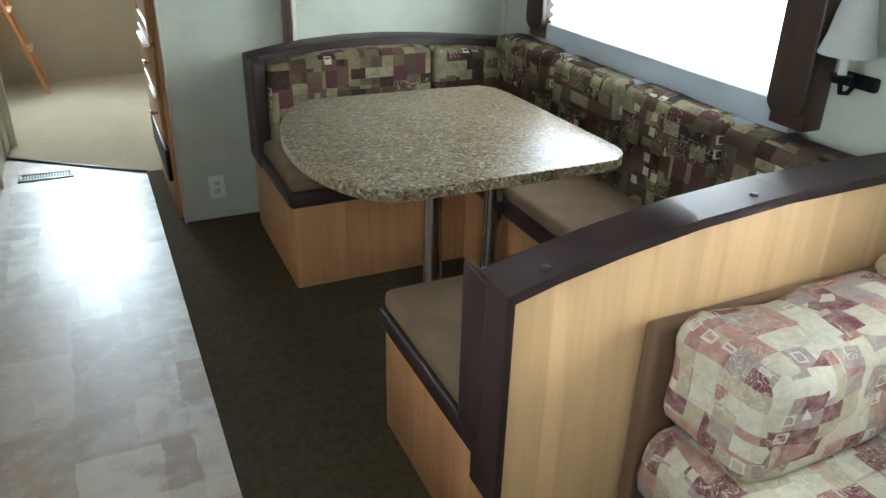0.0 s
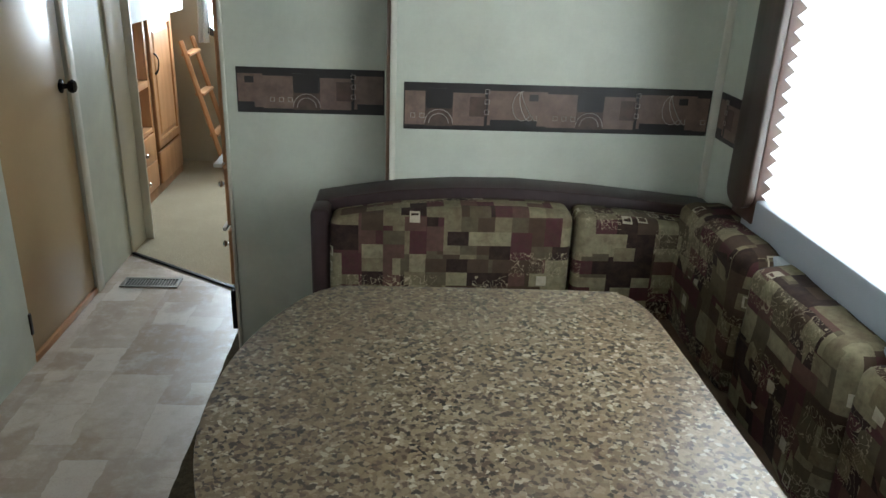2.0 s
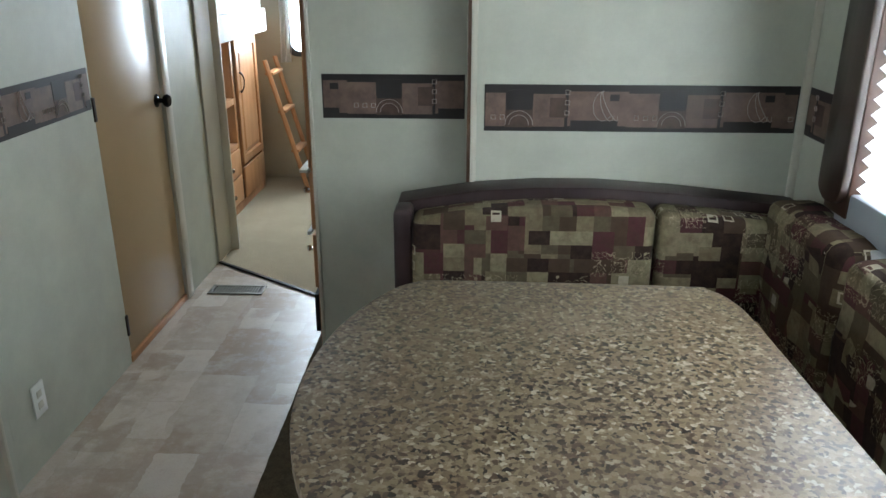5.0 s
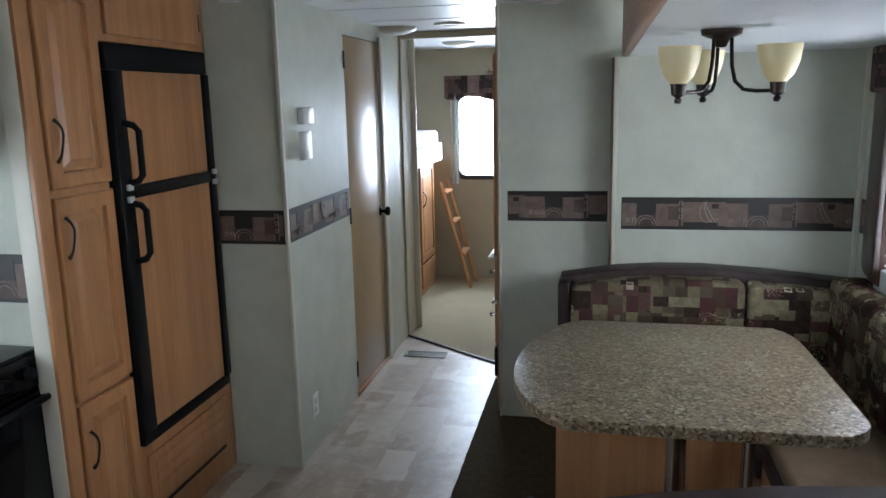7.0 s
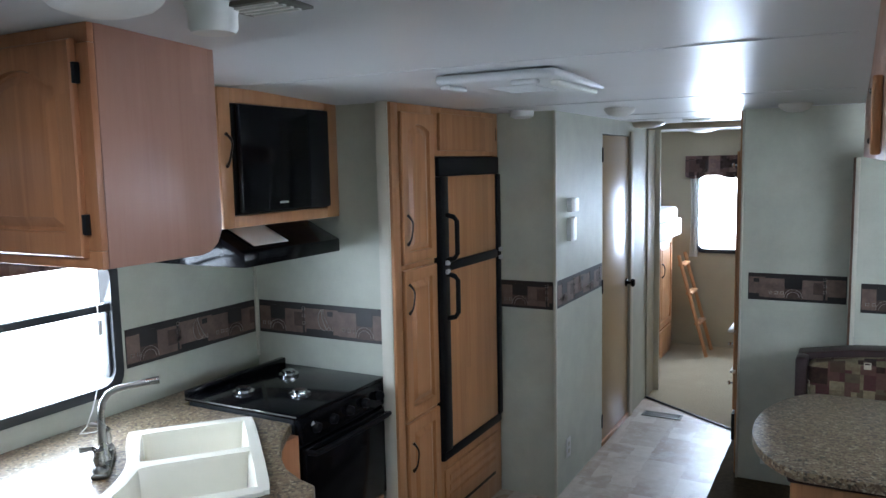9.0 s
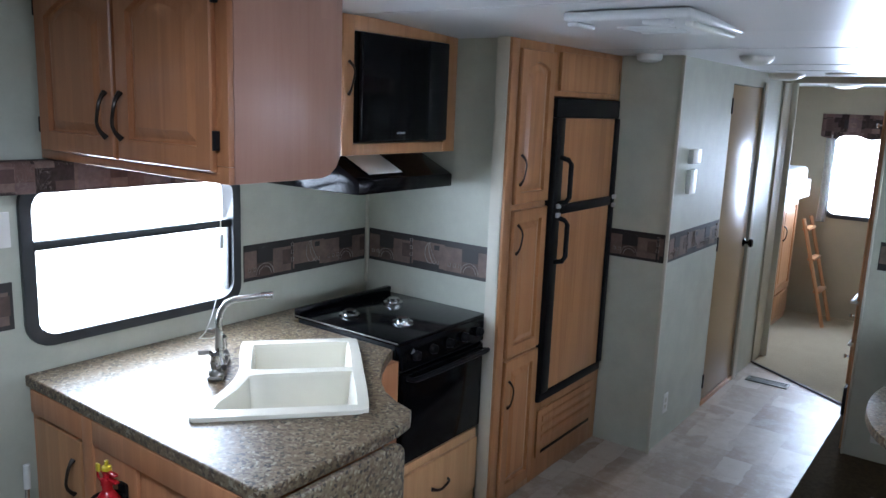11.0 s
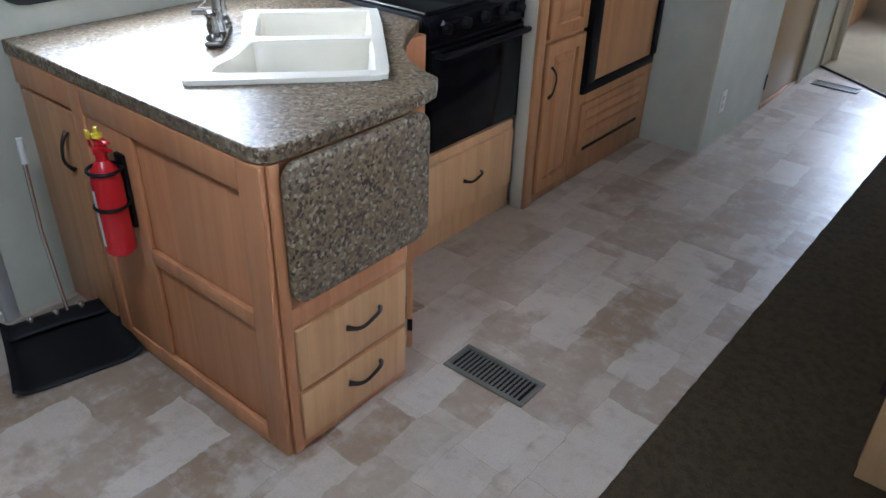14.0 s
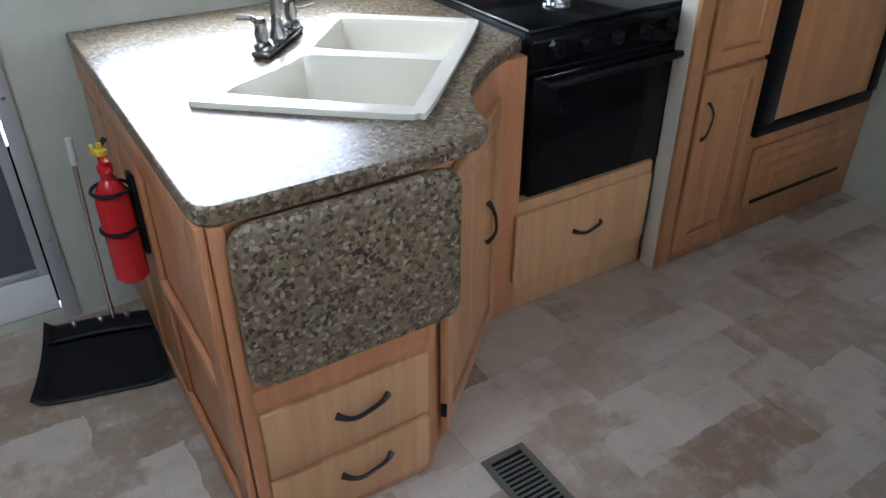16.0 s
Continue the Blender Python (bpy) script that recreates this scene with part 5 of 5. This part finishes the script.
# ---- dustpan ----
e = thing("dustpan", (-0.45, 0.9, 0.001), "black dustpan with metal handle standing on the vinyl floor", "dustpan")
p, q = Vector((-0.36, 0.7, 0)), Vector((-0.27, 1.07, 0))
along, back = (q - p).normalized(), Vector((-0.97, 0.24, 0)).normalized()
w = (q - p).length
b = Build()


def pan(a, c):
    lift = 0.002 + 0.02 * c ** 2 + 0.055 * c ** 3 + 0.03 * (abs(2 * a - 1) ** 8)
    return p + along * (w * (a + (0.5 - a) * 0.15 * c)) + back * (0.27 * c) + Vector((0, 0, lift))


b.grid(pan, 16, 10)
pan_ob = b.obj("pan", M_BLACKMAT, e, 60)
sol = pan_ob.modifiers.new("thickness", "SOLIDIFY")
sol.thickness = 0.004
b = Build()
top = p + along * (w / 2) + back * 0.27
b.grid(lambda a, c: p + along * (w * (a * 0.85 + 0.075)) + back * (0.27 - 0.06 * c) + Vector((0, 0, 0.08 - 0.02 * c + 0.008 * math.sin(a * math.pi))), 10, 4)
hood = b.obj("hood", M_BLACKMAT, e, 60)
hood.modifiers.new("thickness", "SOLIDIFY").thickness = 0.004
b = Build()
rod = Vector((-0.6, 1.0, 0))
b.tube([top + Vector((0.02, 0.03, 0.07)), Vector((-0.62, 0.99, 0.35)), Vector((-0.625, 1.0, 0.62))], 0.007, 10)
b.obj("handle", M_CHROME, e)
b = Build()
b.tube([(-0.625, 1.0, 0.58), (-0.626, 1.002, 0.66)], 0.011, 10)
b.obj("grip", M_WHITE, e)
for k in (0.3, 0.5, 0.7):
    c = p + along * (w * k) + back * 0.25 + Vector((0, 0, 0.082))
    b = Build()
    b.lathe([(0.0, 0), (0.01, 0.002), (0.011, 0.018), (0.005, 0.026), (0, 0.026)], tuple(c), 10)
    b.obj("fitting", M_CHROME, e)


# ---- floor registers ----
def register(x0, x1, y0, y1, long_x, label):
    e = thing("floor_register", ((x0 + x1) / 2, (y0 + y1) / 2, 0.0), label, "floor vent", "floor vents")
    b = Build()
    k = 0.018
    b.box(x0, x1, y0, y0 + k, 0.0005, 0.007, 0.002).box(x0, x1, y1 - k, y1, 0.0005, 0.007, 0.002).box(x0, x0 + k, y0 + k, y1 - k, 0.0005, 0.007, 0.002).box(x1 - k, x1, y0 + k, y1 - k, 0.0005, 0.007, 0.002)
    b.obj("rim", M_GREY, e)
    # Flat black sheet, its colour standing in for the shade inside the duct.
    Build().box(x0 + k, x1 - k, y0 + k, y1 - k, 0.0004, 0.0012, 0).obj("duct_shade", M_BLACKMAT, e, 0)
    n = 17
    for i in range(1, n):
        b = Build()
        if long_x:
            x = x0 + k + (x1 - x0 - 2 * k) * i / n
            b.box(x - 0.0035, x + 0.0035, y0 + k, y1 - k, 0.0015, 0.006, 0.001, 1)
        else:
            y = y0 + k + (y1 - y0 - 2 * k) * i / n
            b.box(x0 + k, x1 - k, y - 0.0035, y + 0.0035, 0.0015, 0.006, 0.001, 1)
        b.obj("slat", M_GREY, e)


register(0.47, 0.772, 1.66, 1.795, True, "grey metal floor vent with slats set in the vinyl")
register(0.455, 0.735, 5.41, 5.525, True, "grey metal floor vent near the bunk room threshold")


# ---- small wall fittings ----
def plate(m, u, z, w, h, name, label, cat, holes=True, depth=0.006, mat=M_WHITE):
    e = thing(name, tuple(m @ Vector((u, 0, z))), label, cat)
    Build(m).box(u - w / 2, u + w / 2, 0.0005, depth, z - h / 2, z + h / 2, min(0.004, depth * 0.4)).obj("plate", mat, e)
    if holes:
        for dz in (-0.02, 0.02):
            Build(m).box(u - 0.014, u + 0.014, depth, depth + 0.002, z + dz - 0.012, z + dz + 0.012, 0.001).obj("socket", M_CREAM, e)
    return e


plate(face_px(0.375), 4.02, 0.228, 0.07, 0.115, "wall_outlet", "white electrical outlet on the hallway wall", "outlet")
plate(face_ny(4.54), 1.39, 0.17, 0.075, 0.12, "wall_outlet", "white electrical outlet low on the wall", "outlet")
plate(face_px(0.375), 4.075, 1.62, 0.13, 0.075, "thermostat", "white wall thermostat in the hallway", "thermostat", False, 0.03)
plate(face_px(0.375), 4.06, 1.485, 0.1, 0.13, "wall_control", "white wall control box in the hallway", "control box", False, 0.025)
plate(face_px(XL), 1.03, 1.4, 0.07, 0.115, "wall_switch", "white switch plate beside the kitchen window", "switch", False)

e = thing("shade_cord", (XL + 0.03, 1.83, 0.92), "white pull cord hanging beside the kitchen window", "cord")
b = Build()
b.tube([(XL + 0.04, 1.85, 1.5), (XL + 0.035, 1.85, 1.2), (XL + 0.036, 1.84, 1.08), (XL + 0.05, 1.79, 0.97), (XL + 0.06, 1.75, 0.915), (XL + 0.09, 1.7, 0.909), (XL + 0.12, 1.74, 0.908), (XL + 0.1, 1.79, 0.909)], 0.0022, 6)
b.obj("string", M_WHITE, e)
Build().box(XL + 0.028, XL + 0.045, 1.84, 1.86, 1.24, 1.3, 0.004).obj("cleat", M_WHITE, e)

# ---- entry door ----
e = thing("door_2", (XL, 0.46, 0.0), "closed aluminium-framed entry door with grey screen and white lower panel", "door")
e["kind"] = "structure"
m = face_px(XL)
b = Build(m)
b.box(0.856, 0.902, 0.0005, 0.02, 0.001, 1.95, 0.004).box(0.02, 0.07, 0.0005, 0.02, 0.001, 1.95, 0.004).box(0.07, 0.856, 0.0005, 0.02, 1.9, 1.95, 0.004)
b.obj("frame", M_ALU, e)
b = Build(m)
b.box(0.075, 0.85, -0.04, -0.006, 0.033, 0.165, 0.004)
b.obj("lower_panel", M_WHITE, e)
b = Build(m)
b.box(0.075, 0.12, -0.04, -0.008, 0.166, 1.895, 0.004).box(0.82, 0.85, -0.04, -0.008, 0.166, 1.895, 0.004).box(0.12, 0.82, -0.04, -0.01, 0.166, 0.19, 0.003)
b.obj("stile", M_ALU, e)
b = Build(m)
b.box(0.12, 0.82, -0.03, -0.02, 0.19, 1.895, 0.001)
b.obj("screen", M_SCREEN, e)
for z in (0.3, 0.76, 1.3):
    Build(m).lathe([(0.006, 0), (0.006, 0.002), (0.003, 0.004), (0, 0.004)], (0.88, 0.0205, z), 8, pose(0, 0, 0, -90)).obj("screw", M_CHROME, e)

# ---- ceiling fittings ----
AZ = ceil_z(2.48)
e = thing("air_conditioner", (0.74, 2.48, AZ), "white ceiling air conditioner shroud with raised vent lips", "air conditioner")
b = Build()
b.box(0.54, 0.96, 2.22, 2.76, AZ - 0.022, AZ + 0.008, 0.014, 4)
b.obj("shroud", M_CEIL, e)
for x, y, lx, ly in ((0.925, 2.52, 0.03, 0.42), (0.85, 2.25, 0.09, 0.035), (0.57, 2.3, 0.04, 0.13)):
    Build().box(x - lx / 2, x + lx / 2, y - ly / 2, y + ly / 2, AZ - 0.038, AZ - 0.021, 0.007, 3).obj("louvre", M_WHITE if ly > 0.3 else M_CEIL, e)
for k in range(5):
    Build().box(0.64, 0.82, 2.42 + 0.05 * k, 2.435 + 0.05 * k, AZ - 0.026, AZ - 0.021, 0.002).obj("slat", M_CEIL, e)


def ceiling_disc(name, x, y, prof, label, cat, mat=M_WHITE):
    e = thing(name, (x, y, ceil_z(y)), label, cat)
    b = Build()
    b.lathe([(r, ceil_z(y) - h) for r, h in prof], (x, y, 0), 32)
    b.obj("cover", mat, e)


DOME = [(0.0, 0.045), (0.06, 0.042), (0.11, 0.028), (0.13, 0.012), (0.135, 0.001), (0.0, 0.001)]
RING = [(0.0, 0.006), (0.055, 0.006), (0.06, 0.012), (0.09, 0.012), (0.1, 0.001), (0.0, 0.001)]
for x, y in ((0.45, 5.52), (0.6, 6.9), (1.5, 4.25), (0.7, 3.9)):
    ceiling_disc("dome_light", x, y, [(r * (0.6 if y < 4.5 else 1), h) for r, h in DOME], "frosted white dome light on the ceiling, unlit", "ceiling light")
for x, y in ((0.82, 5.4), (0.72, 6.4)):
    ceiling_disc("ceiling_speaker", x, y, RING, "round white grille flush with the ceiling", "ceiling grille")
ceiling_disc("smoke_detector", 0.24, 3.7, [(0.0, 0.04), (0.04, 0.04), (0.06, 0.03), (0.065, 0.001), (0, 0.001)], "white smoke detector on the ceiling", "smoke detector")
ceiling_disc("smoke_detector", 0.56, 1.21, [(0.0, 0.06), (0.045, 0.06), (0.052, 0.05), (0.052, 0.02), (0.06, 0.001), (0, 0.001)], "white round alarm on the ceiling", "smoke detector")
ceiling_disc("dome_light", 0.43, 1.04, [(r * 0.9, h) for r, h in DOME], "frosted white dome light on the ceiling, unlit", "ceiling light")
CEIL_F, CV = ceil_z(1.0), ceil_z(1.26) - 0.003
e = thing("ceiling_vent", (0.66, 1.26, CV), "grey slatted air vent in the ceiling", "ceiling vent")
Build().box(0.575, 0.745, 1.2, 1.32, CV - 0.006, CV + 0.004, 0.002).obj("plate", M_GREY, e)
for k in range(4):
    Build().box(0.595, 0.725, 1.216 + 0.025 * k, 1.228 + 0.025 * k, CV - 0.01, CV - 0.005, 0.001).obj("slat", M_WHITE, e)
e = thing("slide_bracket", (1.805, 1.35, 1.863), "small maple block screwed to the slide-out board", "bracket")
Build().box(1.796, 1.811, 1.325, 1.365, 1.863, 1.985, 0.004).obj("block", M_MAPLE, e)
for z in (1.885, 1.962):
    Build().lathe([(0.005, 0), (0.005, 0.001), (0.003, 0.003), (0, 0.003)], (1.7955, 1.345, z), 8, pose(0, 0, 0, 0, -90)).obj("screw", M_BRONZE, e)

# Unseen frame round the lamp added under the front ceiling.
e = thing("added_lamp_frame", (0.6, 0.25, CEIL_F), "white frame round an unseen ceiling lamp added for light from above", "roof vent")
for x0, x1, y0, y1 in ((0.38, 0.82, 0.03, 0.07), (0.38, 0.82, 0.43, 0.47), (0.38, 0.42, 0.07, 0.43), (0.78, 0.82, 0.07, 0.43)):
    Build().box(x0, x1, y0, y1, CEIL_F - 0.03, CEIL_F - 0.001, 0.006, 3).obj("frame", M_WHITE, e)
